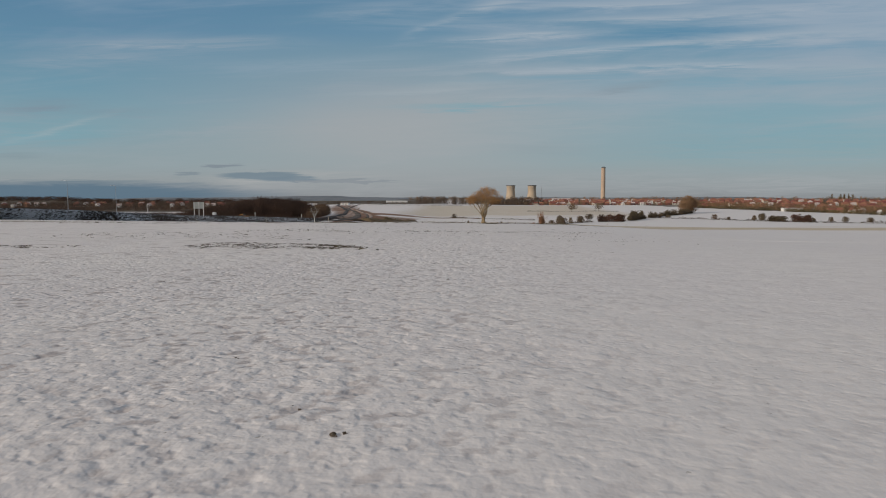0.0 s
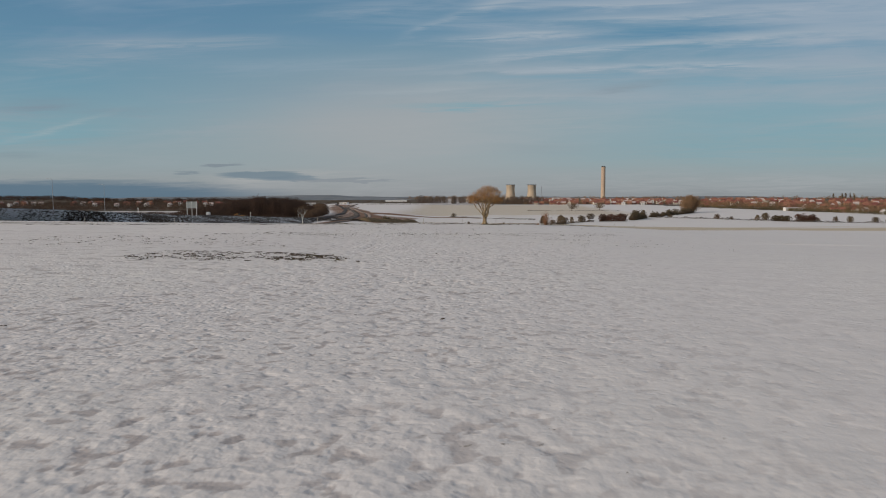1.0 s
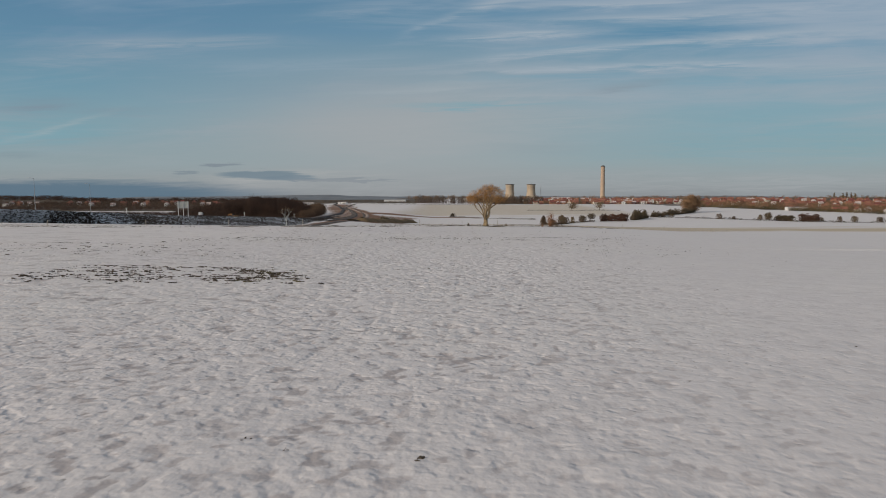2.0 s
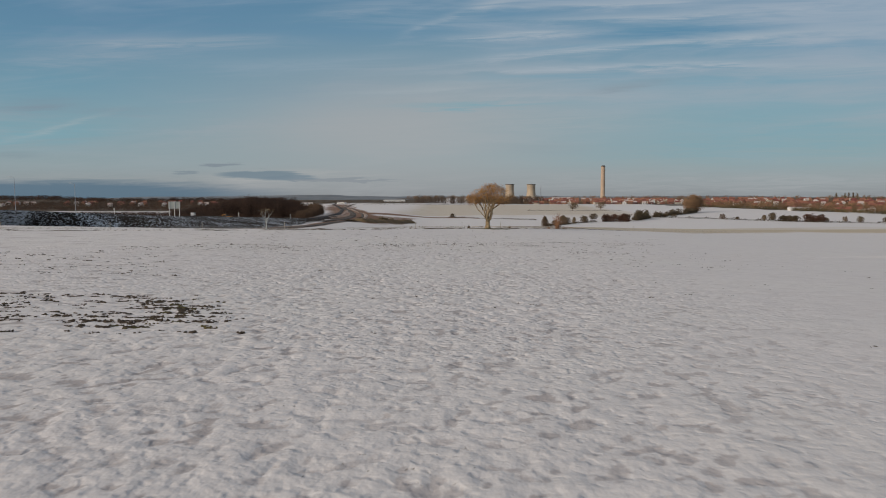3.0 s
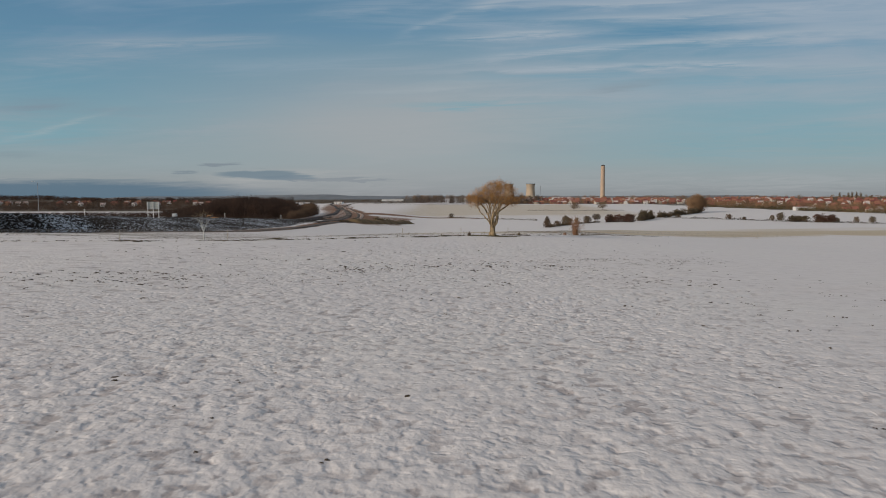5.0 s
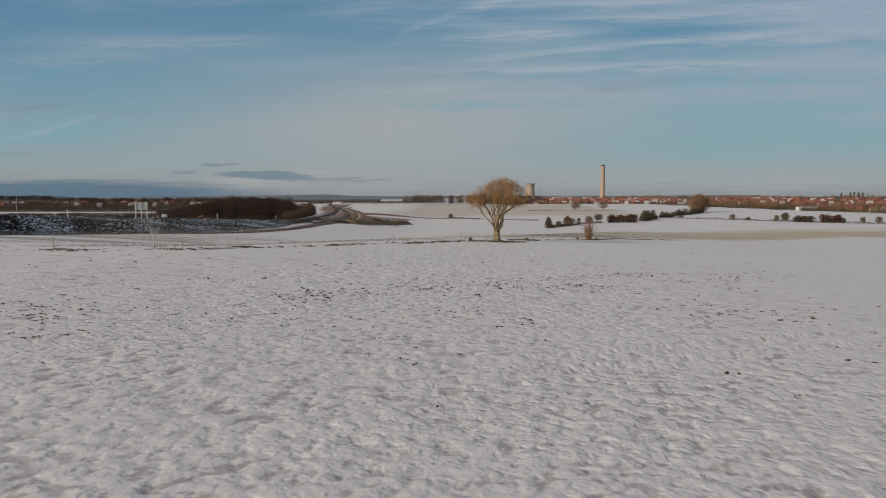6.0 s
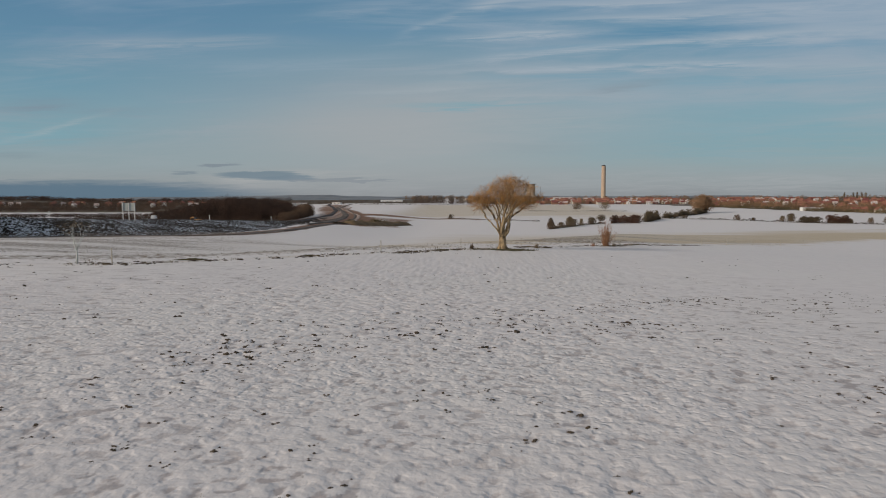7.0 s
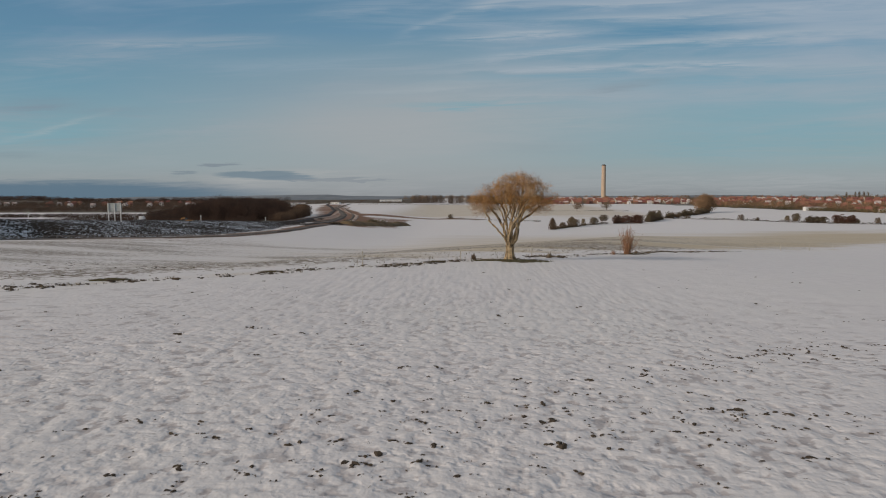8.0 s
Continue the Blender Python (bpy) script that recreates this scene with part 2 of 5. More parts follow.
def ground_material():
    """Snow over grass, stubble and soil. 'cover' is how much growth shows through it, 'mud' how much raw soil, 'lane' trodden ways."""
    m = bpy.data.materials.new("snow_field")
    m.use_nodes = True
    n = Nodes(m.node_tree)
    pos = n.add("ShaderNodeNewGeometry").outputs["Position"]
    cover = n.add("ShaderNodeAttribute", attribute_name="cover").outputs["Fac"]
    mud = n.add("ShaderNodeAttribute", attribute_name="mud").outputs["Fac"]
    litter = n.add("ShaderNodeAttribute", attribute_name="litter").outputs["Fac"]
    n1, n2, n3 = n.noise(pos, 0.06, 4.0), n.noise(pos, 1.1, 4.0), n.noise(pos, 5.5, 4.0, 0.6)
    snow = n.mix(n.step(n2, 0.35, 0.7), (0.776, 0.756, 0.757), (0.726, 0.708, 0.709))
    snow = n.mix(n.math("MULTIPLY", n.step(n1, 0.4, 0.7), 0.5), snow, (0.78, 0.77, 0.755))
    drawn = n.add("ShaderNodeMapping", {0: pos, 3: (0.02, 0.12, 1.0)}).outputs[0]
    lines = n.noise(drawn, 1.0, 5.0, 0.6)
    straw = n.mix(n3, (0.66, 0.56, 0.41), (0.48, 0.41, 0.29))
    fac = n.math("ADD", cover, n.math("MULTIPLY", n.math("SUBTRACT", n.math("ADD", n.math("MULTIPLY", lines, 0.6), n.math("MULTIPLY", n3, 0.5)), 0.55), 0.9))
    fac = n.math("MULTIPLY", n.step(fac, 0.02, 0.75), n.step(cover, 0.0, 0.12))
    col = n.mix(fac, snow, straw)
    where = n.add("ShaderNodeSeparateXYZ", {0: pos})
    calm = n.step(n.math("MULTIPLY_ADD", where.outputs[1], -0.2, where.outputs[0]), -9.0, 3.0)
    # grey painted into the dips: their shade as well as soil showing through thin snow
    low = n.add("ShaderNodeAttribute", attribute_name="hollow_shade").outputs["Fac"]
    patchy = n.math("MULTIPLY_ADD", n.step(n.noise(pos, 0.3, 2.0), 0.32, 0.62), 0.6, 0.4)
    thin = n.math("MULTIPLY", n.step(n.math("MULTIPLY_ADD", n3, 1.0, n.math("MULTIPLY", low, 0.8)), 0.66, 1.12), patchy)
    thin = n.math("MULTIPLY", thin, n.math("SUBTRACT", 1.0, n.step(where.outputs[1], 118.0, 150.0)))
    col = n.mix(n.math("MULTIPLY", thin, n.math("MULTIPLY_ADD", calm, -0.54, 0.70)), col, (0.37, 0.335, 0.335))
    speck = n.math("MULTIPLY", n.step(n3, 0.67, 0.72), n.step(n.noise(pos, 0.22, 3.0), 0.48, 0.66))
    col = n.mix(n.math("MULTIPLY", speck, 0.75), col, (0.11, 0.095, 0.065))
    rough = n.add("ShaderNodeAttribute", attribute_name="rough").outputs["Fac"]
    tus = n.noise(n.add("ShaderNodeMapping", {0: pos, 3: (1.5, 1.25, 1.0)}).outputs[0], 1.0, 5.0, 0.65, 0.4)
    tus = n.math("ADD", n.math("MULTIPLY", tus, 0.75), n.math("MULTIPLY", n3, 0.28))
    dull = n.mix(n3, (0.34, 0.30, 0.25), (0.16, 0.13, 0.10))
    col = n.mix(n.math("MULTIPLY", n.step(n.math("MULTIPLY_ADD", rough, 0.16, tus), 0.61, 0.70), n.step(rough, 0.0, 0.30)), col, dull)
    soil = n.mix(n3, (0.30, 0.15, 0.075), (0.13, 0.085, 0.06))
    dirt = n.math("ADD", mud, n.math("MULTIPLY", n.math("SUBTRACT", n.noise(drawn, 3.0, 4.0), 0.5), 0.9))
    col = n.mix(n.math("MULTIPLY", n.step(dirt, 0.3, 0.7), n.step(mud, 0.0, 0.15)), col, soil)
    wild = n.mix(n.noise(pos, 0.03, 5.0), (0.13, 0.085, 0.055), (0.07, 0.065, 0.04))
    lf = n.math("ADD", litter, n.math("MULTIPLY", n.math("SUBTRACT", n.noise(n.add("ShaderNodeMapping", {0: pos, 3: (0.006, 0.02, 1.0)}).outputs[0], 1.0, 4.0), 0.5), 0.8))
    col = n.mix(n.math("MULTIPLY", n.step(lf, 0.3, 0.5), n.step(litter, 0.0, 0.15)), col, wild)
    p = n.add("ShaderNodeBsdfPrincipled", {"Base Color": col, "Roughness": 0.75, "Specular IOR Level": 0.25})
    uneven = n.math("MULTIPLY_ADD", n.step(n.noise(pos, 0.09, 2.0), 0.38, 0.62), 0.32, 0.68)
    uneven = n.math("MULTIPLY", uneven, n.math("MULTIPLY_ADD", calm, -0.62, 1.0))
    uneven = n.math("MULTIPLY", uneven, n.math("MULTIPLY_ADD", n.step(where.outputs[1], 104.0, 132.0), -0.55, 1.0))
    b1 = n.add("ShaderNodeBump", {"Strength": uneven, "Distance": 0.056, "Height": n.math("MULTIPLY_ADD", n.step(n.noise(pos, 3.4, 1.0, 0.4), 0.50, 0.78), -0.55, n.noise(pos, 4.8, 2.0, 0.45))})
    b2 = n.add("ShaderNodeBump", {"Strength": 0.12, "Distance": 0.02, "Height": n.noise(pos, 18.0, 2.0), "Normal": b1.outputs[0]})
    n.tree.links.new(b2.outputs[0], p.inputs["Normal"])
    n.tree.links.new(p.outputs[0], n.add("ShaderNodeOutputMaterial").inputs[0])
    return m


def bank_material():
    """Dark rough grass and brambles with snow caught in the hollows; the snow lies whole on the higher end."""
    m = bpy.data.materials.new("shade_blue_snowy_bank")
    m.use_nodes = True
    n = Nodes(m.node_tree)
    pos = n.add("ShaderNodeNewGeometry").outputs["Position"]
    y = n.add("ShaderNodeSeparateXYZ", {0: pos}).outputs[1]
    drawn = n.add("ShaderNodeMapping", {0: pos, 3: (1.0, 0.55, 1.5)}).outputs[0]
    tuss = n.noise(drawn, 1.35, 5.0, 0.66, 0.8)
    patch = n.noise(pos, 0.05, 3.0)
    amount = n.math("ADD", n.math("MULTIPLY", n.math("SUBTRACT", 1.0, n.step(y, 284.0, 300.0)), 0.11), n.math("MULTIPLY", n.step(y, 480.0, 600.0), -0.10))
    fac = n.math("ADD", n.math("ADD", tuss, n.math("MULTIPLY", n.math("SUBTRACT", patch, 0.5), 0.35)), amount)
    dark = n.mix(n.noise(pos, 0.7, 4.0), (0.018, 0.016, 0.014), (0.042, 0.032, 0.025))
    # snow colour is dimmed and blued to deepen the shade on this slope
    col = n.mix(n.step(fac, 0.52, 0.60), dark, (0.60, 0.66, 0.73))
    p = n.add("ShaderNodeBsdfPrincipled", {"Base Color": col, "Roughness": 0.9, "Specular IOR Level": 0.2})
    b = n.add("ShaderNodeBump", {"Strength": 0.8, "Distance": 0.5, "Height": tuss})
    n.tree.links.new(b.outputs[0], p.inputs["Normal"])
    n.tree.links.new(p.outputs[0], n.add("ShaderNodeOutputMaterial").inputs[0])
    return m


M_GROUND = ground_material()
M_BARK = material("pale_bark", (0.54, 0.40, 0.235), (0.12, 0.085, 0.052), 2.2, 0.9, bump=0.6, bump_scale=14)
M_TWIG = material("golden_twigs", (0.62, 0.32, 0.10), (0.085, 0.048, 0.026), 1.7, 0.9)
M_BUSH = material("bare_twigs", (0.19, 0.135, 0.085), (0.11, 0.085, 0.055), 0.4, 0.95, rnd=0.4)
M_DARKBUSH = material("evergreen_scrub", (0.14, 0.10, 0.062), (0.075, 0.06, 0.04), 0.4, 0.95, rnd=0.3)
M_BROWNHEDGE = material("brown_hedge", (0.15, 0.075, 0.05), (0.085, 0.05, 0.035), 0.05, 0.95)
M_REDBUSH = material("dogwood_twigs", (0.34, 0.18, 0.10), (0.16, 0.09, 0.055), 1.2, 0.9)
M_WOOD = material("winter_wood", (0.075, 0.042, 0.028), (0.036, 0.025, 0.02), 0.02, 0.95)
M_EDGEWOOD = material("young_growth", (0.15, 0.095, 0.06), (0.075, 0.05, 0.035), 0.02, 0.95)
M_TOWNTREE = material("winter_trees", (0.33, 0.20, 0.11), (0.17, 0.115, 0.07), 0.015, 0.95)
M_GREYWOOD = material("grey_winter_trees", (0.16, 0.115, 0.085), (0.085, 0.065, 0.05), 0.02, 0.95)
M_GARDEN = material("olive_scrub", (0.20, 0.155, 0.075), (0.10, 0.085, 0.045), 0.02, 0.95)
M_VILLAGETREE = material("dark_winter_trees", (0.125, 0.078, 0.052), (0.06, 0.045, 0.036), 0.015, 0.95)
M_BRICK = material("red_brick", (0.36, 0.175, 0.12), (0.25, 0.13, 0.09), 0.6, 0.9, rnd=0.6)
M_RENDERED = material("cream_render", (0.72, 0.66, 0.56), (0.6, 0.54, 0.45), 0.5, 0.9)
M_ROOF = material("red_clay_tiles", (0.37, 0.145, 0.105), (0.23, 0.10, 0.075), 0.5, 0.85, rnd=0.6)
M_ROOFSNOW = material("snowy_tiles", (0.74, 0.70, 0.68), (0.45, 0.30, 0.26), 0.4, 0.85)
M_GLASS = material("window_glass", (0.05, 0.06, 0.07), (0.03, 0.04, 0.05), 1.0, 0.15, spec=0.6)
M_WHITE = material("white_paint", (0.78, 0.77, 0.74), (0.66, 0.65, 0.62), 0.8, 0.6)
M_CONCRETE = material("weathered_concrete", (0.60, 0.48, 0.35), (0.46, 0.37, 0.28), 0.02, 0.9)
M_CHIMNEY = material("chimney_concrete", (0.64, 0.48, 0.35), (0.56, 0.42, 0.31), 0.02, 0.9)
M_DARKCAP = material("dark_cap", (0.12, 0.10, 0.09), (0.07, 0.06, 0.06), 0.05, 0.9)
M_STEEL = material("galvanised_steel", (0.42, 0.44, 0.46), (0.32, 0.33, 0.35), 2.0, 0.5, 0.6)
M_SIGN = material("sign_back_grey", (0.55, 0.56, 0.52), (0.46, 0.47, 0.44), 0.8, 0.6)
M_POSTWOOD = material("weathered_post", (0.50, 0.46, 0.40), (0.36, 0.32, 0.26), 3.0, 0.9, bump=0.4)
M_FENCE = material("old_timber", (0.30, 0.27, 0.24), (0.19, 0.165, 0.145), 3.0, 0.9)
M_ASPHALT = material("wet_asphalt", (0.05, 0.046, 0.046), (0.13, 0.12, 0.12), 0.09, 0.95, spec=0.1)
M_SLUSH = material("slushy_track", (0.07, 0.058, 0.05), (0.20, 0.18, 0.165), 0.08, 0.95, spec=0.1)
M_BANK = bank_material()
M_MUDTRACK = material("red_earth", (0.26, 0.15, 0.10), (0.55, 0.48, 0.42), 0.08, 0.9)
M_SOIL = material("dark_clods", (0.050, 0.040, 0.032), (0.105, 0.082, 0.058), 5.0, 0.95, bump=0.6)
M_TUFT = material("dead_grass", (0.24, 0.19, 0.11), (0.12, 0.095, 0.055), 4.0, 0.95)
M_OLIVE = material("brown_tussocks", (0.10, 0.080, 0.045), (0.055, 0.045, 0.032), 1.2, 0.95)
M_GREEN = material("winter_grass", (0.075, 0.072, 0.03), (0.12, 0.095, 0.05), 2.0, 0.95, bump=0.5)
M_HEAP = material("heaped_earth", (0.21, 0.145, 0.075), (0.10, 0.075, 0.045), 0.10, 0.95, bump=0.6)
M_YELLOW = material("machine_yellow", (0.42, 0.20, 0.05), (0.30, 0.14, 0.035), 1.0, 0.5)
M_RUBBER = material("black_rubber", (0.03, 0.03, 0.03), (0.05, 0.05, 0.05), 3.0, 0.8)
# blue-grey base colour carries the haze of distance
M_HAZEHILL = material("haze_tinted_hills", (0.16, 0.19, 0.22), (0.26, 0.28, 0.30), 0.002, 1.0)
M_VEHICLE = material("white_car_paint", (0.8, 0.8, 0.8), (0.7, 0.7, 0.7), 1.0, 0.3, spec=0.5)

# ------------------------------------------------------------------ terrain


def lattice(ix, iy, seed):
    h = (ix.astype(np.int64) * 374761393 + iy.astype(np.int64) * 668265263 + seed * 974711) & 0x7FFFFFFF
    h = ((h ^ (h >> 13)) * 1274126177) & 0x7FFFFFFF
    return ((h ^ (h >> 16)) & 0xFFFF) / 65535.0


def vnoise(x, y, seed=0):
    """Smooth value noise, 0 to 1."""
    x, y = np.asarray(x, float), np.asarray(y, float)
    ix, iy = np.floor(x), np.floor(y)
    fx, fy = x - ix, y - iy
    fx, fy = fx * fx * (3 - 2 * fx), fy * fy * (3 - 2 * fy)
    a, b = lattice(ix, iy, seed), lattice(ix + 1, iy, seed)
    c, d = lattice(ix, iy + 1, seed), lattice(ix + 1, iy + 1, seed)
    return (a + (b - a) * fx) * (1 - fy) + (c + (d - c) * fx) * fy


def fbm(x, y, seed=0, octaves=4):
    total, amp = 0.0, 0.5
    for k in range(octaves):
        total = total + amp * vnoise(x * 2 ** k, y * 2 ** k, seed + k)
        amp *= 0.5
    return total


def smooth(v, lo, hi):
    t = np.clip((v - lo) / (hi - lo), 0, 1)
    return t * t * (3 - 2 * t)


def beyond(x, y):
    """Metres past the hedge bank that runs aslant behind the field tree."""
    return (y - 161.5 - 1.05 * np.clip(x, -26, 140)) / 1.45


def lie(x, y):
    """The lie of the land, without its fine relief."""
    x, y = np.asarray(x, float), np.asarray(y, float)
    crest = np.interp(y, [-60, 0, 22, 56, 97, 117, 137, 165, 204, 300, 500, 900], [4.6, 4.2, 3.95, 3.25, 2.0, 1.62, 1.42, 1.15, 0.2, -2.5, -6, -14])
    tip = smooth(y, 40, 110) * 0.027 + 0.006
    crest = crest - tip * np.clip(x, -25, 70) - 0.026 * np.clip(x - 25, 0, 130) * smooth(y, 90, 200) * (1 - smooth(y, 420, 700))
    arg = y - 1.05 * np.clip(x, -25, 60) * (1 - smooth(y, 250, 600))
    valley = np.interp(arg, [120, 165, 200, 250, 350, 500, 700, 930, 1300, 1700, 2500, 5200], [10, 3.4, -1.0, -5.0, -11.5, -18.5, -22.6, -24, -22.5, -16.5, -12, 2])
    valley = valley + smooth(-x, 25, 130) * np.interp(y, [150, 330, 400, 500, 600, 700, 930, 1100, 1500], [3, 4, 5, 7.5, 8.6, 8.7, 5.6, 5.9, 2])
    k = 1.6
    hmix = np.clip(0.5 + 0.5 * (valley - crest) / k, 0, 1)
    z = valley + (crest - valley) * hmix - k * hmix * (1 - hmix)
    return z


def mounds(x, y):
    """Tussocks under the snow, a hand's length or two apart."""
    return vnoise(x * 4.0, y * 3.5, 11) * 0.62 + vnoise(x * 7.3 + 3, y * 6.4, 13) * 0.38


def relief(x, y):
    """Lumps of trodden and wind-blown snow on tussocks."""
    near = 1 - smooth(np.hypot(x * 1.2, y - 70), 90, 200)
    wx, wy = x + 0.25 * vnoise(x * 1.3, y * 1.3, 15), y + 0.25 * vnoise(x * 1.3, y * 1.3, 16)
    lumps = (mounds(wx, wy) - 0.5) * 0.085
    dips = smooth(vnoise(wx * 4.4 + 7, wy * 4.0, 18), 0.62, 0.9) * 0.035
    swell = (fbm(x * 0.16, y * 0.16, 21, 3) - 0.44) * 0.09 + (vnoise(x * 0.9, y * 0.8, 23) - 0.5) * 0.035
    patch = fbm(x * 0.07, y * 0.06, 31, 3)
    calm = 1 - 0.65 * smooth(x - 0.2 * y, -9, 3)
    rut = 0.0
    for off in (-0.95, 0.95):
        across = (y - 91.0 - 0.53 * x) / 1.13 - off
        rut = rut + (np.exp(-(across / 0.24) ** 2) - 0.5 * np.exp(-((np.abs(across) - 0.5) / 0.2) ** 2)) * (0.5 + vnoise(x * 0.8, y * 0.8, 25)) * smooth(x, -6, 4)
    return near * ((lumps - dips) * calm * (0.6 + 0.5 * smooth(patch, 0.28, 0.50)) + swell - 0.12 * rut)


def hollow_shade(x, y):
    """Where the dips between the mounds are tinted for shade and thin snow, 0 to 1."""
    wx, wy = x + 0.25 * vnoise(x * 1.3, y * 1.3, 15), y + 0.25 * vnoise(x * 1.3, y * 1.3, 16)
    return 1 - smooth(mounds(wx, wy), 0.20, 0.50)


def land(x, y):
    return lie(x, y) + relief(x, y)


def spot(x, y):
    return float(lie(x, y) + relief(np.array(x), np.array(y)))


def axis(lo, hi, step, far_lo, far_hi, grow):
    mid = list(np.arange(lo, hi, step))
    up, s, v = [], step, hi
    while v < far_hi:
        up.append(v)
        s *= grow
        v += s
    down, s, v = [], step, lo - step
    while v > far_lo:
        down.append(v)
        s *= grow
        v -= s
    return np.array(down[::-1] + mid + up + [far_hi])


def sheet(name, xs, ys, zs, mat, smooth_shade=True):
    """A grid mesh from the rows of its coordinates."""
    rows, cols = zs.shape
    co = np.stack([xs, ys, zs], -1).reshape(-1, 3).astype(np.float32)
    a = (np.arange(rows - 1)[:, None] * cols + np.arange(cols - 1)[None, :]).ravel()
    quads = np.stack([a, a + 1, a + cols + 1, a + cols], -1).astype(np.int32)
    me = bpy.data.meshes.new(name)
    me.vertices.add(len(co))
    me.vertices.foreach_set("co", co.ravel())
    me.loops.add(quads.size)
    me.loops.foreach_set("vertex_index", quads.ravel())
    me.polygons.add(len(quads))
    me.polygons.foreach_set("loop_start", np.arange(0, quads.size, 4, dtype=np.int32))
    me.update(calc_edges=True)
    me.validate()
    if smooth_shade:
        me.shade_smooth()
    me.materials.append(mat)
    return me


TRACK = [(-186, 190), (-180, 250), (-172, 300), (-150, 330), (-126, 342), (-112, 357), (-102, 392), (-98, 452), (-99, 534), (-98, 590), (-84, 640), (-60, 715)]


def build_ground():
    xs = axis(-10.0, 10.0, 0.12, -5200.0, 5200.0, 1.040)
    ys = axis(8.0, 124.0, 0.12, -1500.0, 5200.0, 1.038)
    X, Y = np.meshgrid(xs, ys)
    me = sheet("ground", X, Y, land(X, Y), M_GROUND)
    d = beyond(X, Y)
    # growth showing through the snow: rough meadow past the hedge bank, stubble bands in the valley
    wav = (fbm(X * 0.012, Y * 0.03, 41, 3) - 0.44)
    cover = 0.20 * smooth(d, 3, 25) * (1 - smooth(Y, 300, 420)) + 0.54 * smooth(d, 0, 14) * smooth(X + 40 * wav, -60, 20) * (1 - smooth(Y - 0.22 * X + 160 * wav, 440, 600))
    cover = cover * (0.72 + 0.6 * smooth(X, 40, 260))
    cover = cover + 0.46 * smooth(Y + 200 * wav, 960, 1100) * (1 - smooth(Y, 1650, 1750)) * smooth(-X, -330, -250) * smooth(X, -140, -60)
    cover = cover + 0.36 * smooth(d, 1.5, 5) * (1 - smooth(d, 12, 28)) * smooth(X, -28, 0) * smooth(fbm(X * 0.05, Y * 0.25, 43, 3), 0.36, 0.56)
    verge = np.exp(-(d / 0.9) ** 2) * (0.05 + 0.45 * fbm(X * 0.5, Y * 0.5, 51, 2))
    cover = np.clip(cover + verge, 0, 1)
    mud = 0.62 * smooth(X + 12 * wav, -122, -104) * (1 - smooth(X + 40 * wav, -62, -44)) * smooth(Y, 590, 620) * (1 - smooth(Y, 860, 960)) * (0.7 + 0.6 * fbm(X * 0.06, Y * 0.012, 45, 3))
    red = 968 + 0.25 * np.abs(X + 40) - 60 * smooth(X, -10, 60)
    mud = mud + 0.85 * smooth(X, -150, -118) * (1 - smooth(X, 0, 60)) * smooth(Y, red - 34, red - 18) * (1 - smooth(Y, red + 14, red + 40))
    run = np.stack([np.interp(np.linspace(0, 1, 90), np.linspace(0, 1, len(TRACK)), np.array(TRACK, float)[:, i]) for i in (0, 1)], -1)
    sel = (X < -40) & (X > -180) & (Y > 150) & (Y < 720)
    gap = np.full(X.shape, 99.0)
    gap[sel] = np.sqrt(((X[sel][:, None] - run[:, 0]) ** 2 + (Y[sel][:, None] - run[:, 1]) ** 2).min(1))
    mud = mud + 0.8 * (1 - smooth(gap, 4.0, 9.0))
    mid = np.interp(Y, [600, 770, 970, 1160, 1400, 1610, 1760], [-108, -124, -155, -192, -243, -275, -290])
    mud = mud + (0.62 + 0.4 * smooth(vnoise((X - mid) * 0.16, Y * 0.004, 47), 0.45, 0.75)) * (1 - smooth(np.abs(X - mid), 22, 40)) * smooth(Y, 590, 640) * (1 - smooth(Y, 1600, 1800))
    town = smooth(X, 30, 120) * smooth(Y - 0.03 * X, 1712, 1735) + smooth(Y + 2.6 * (X - 500), 1505, 1540) * smooth(X, 440, 470)
    village = smooth(-X, 330, 420) * smooth(Y + 0.05 * X, 1060, 1100)
    copse = smooth(X + 0.42 * (Y - 97), -30, 0) * (1 - smooth(X - np.interp(Y, [560, 600, 700, 850, 1000], [-126, -129, -142, -168, -206]), -12, 0)) * smooth(Y, 590, 610) * (1 - smooth(Y, 990, 1010))
    far = 0.26 * smooth(Y, 1750, 1950) + 0.30 * smooth(-X, 40, 120) * smooth(Y, 1690, 1730)
    litter = np.clip(0.46 * town + 0.8 * village + copse + far, 0, 0.95)
    rough = smooth(d, 1.0, 6.0) * (1 - smooth(Y, 290, 420)) * (0.25 + 0.75 * smooth(fbm(X * 0.02, Y * 0.045, 49, 3), 0.36, 0.58)) * (1 - 0.6 * smooth(X, 20, 90))
    for key, val in (("hollow_shade", hollow_shade(X, Y)), ("rough", rough), ("cover", cover), ("mud", np.clip(mud, 0, 1)), ("litter", litter)):
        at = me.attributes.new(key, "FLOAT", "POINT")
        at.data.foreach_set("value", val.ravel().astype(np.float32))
    ob = new("ground", me)
    return tagged(ob, "snow-covered farmland falling gently to a broad valley", "ground", kind="structure")


ground = build_ground()

# ------------------------------------------------------------------ mesh helpers


def mesh_of(name, verts, faces, mat, shade=False):
    me = bpy.data.meshes.new(name)
    me.from_pydata([tuple(v) for v in verts], [], faces)
    me.update()
    if shade:
        me.shade_smooth()
    me.materials.append(mat)
    return me


def part(name, me, parent=None, label="", m=None):
    ob = new(name, me)
    ob.parent = parent
    if m is not None:
        ob.matrix_local = m
    if label:
        ob["label"] = label
    return ob


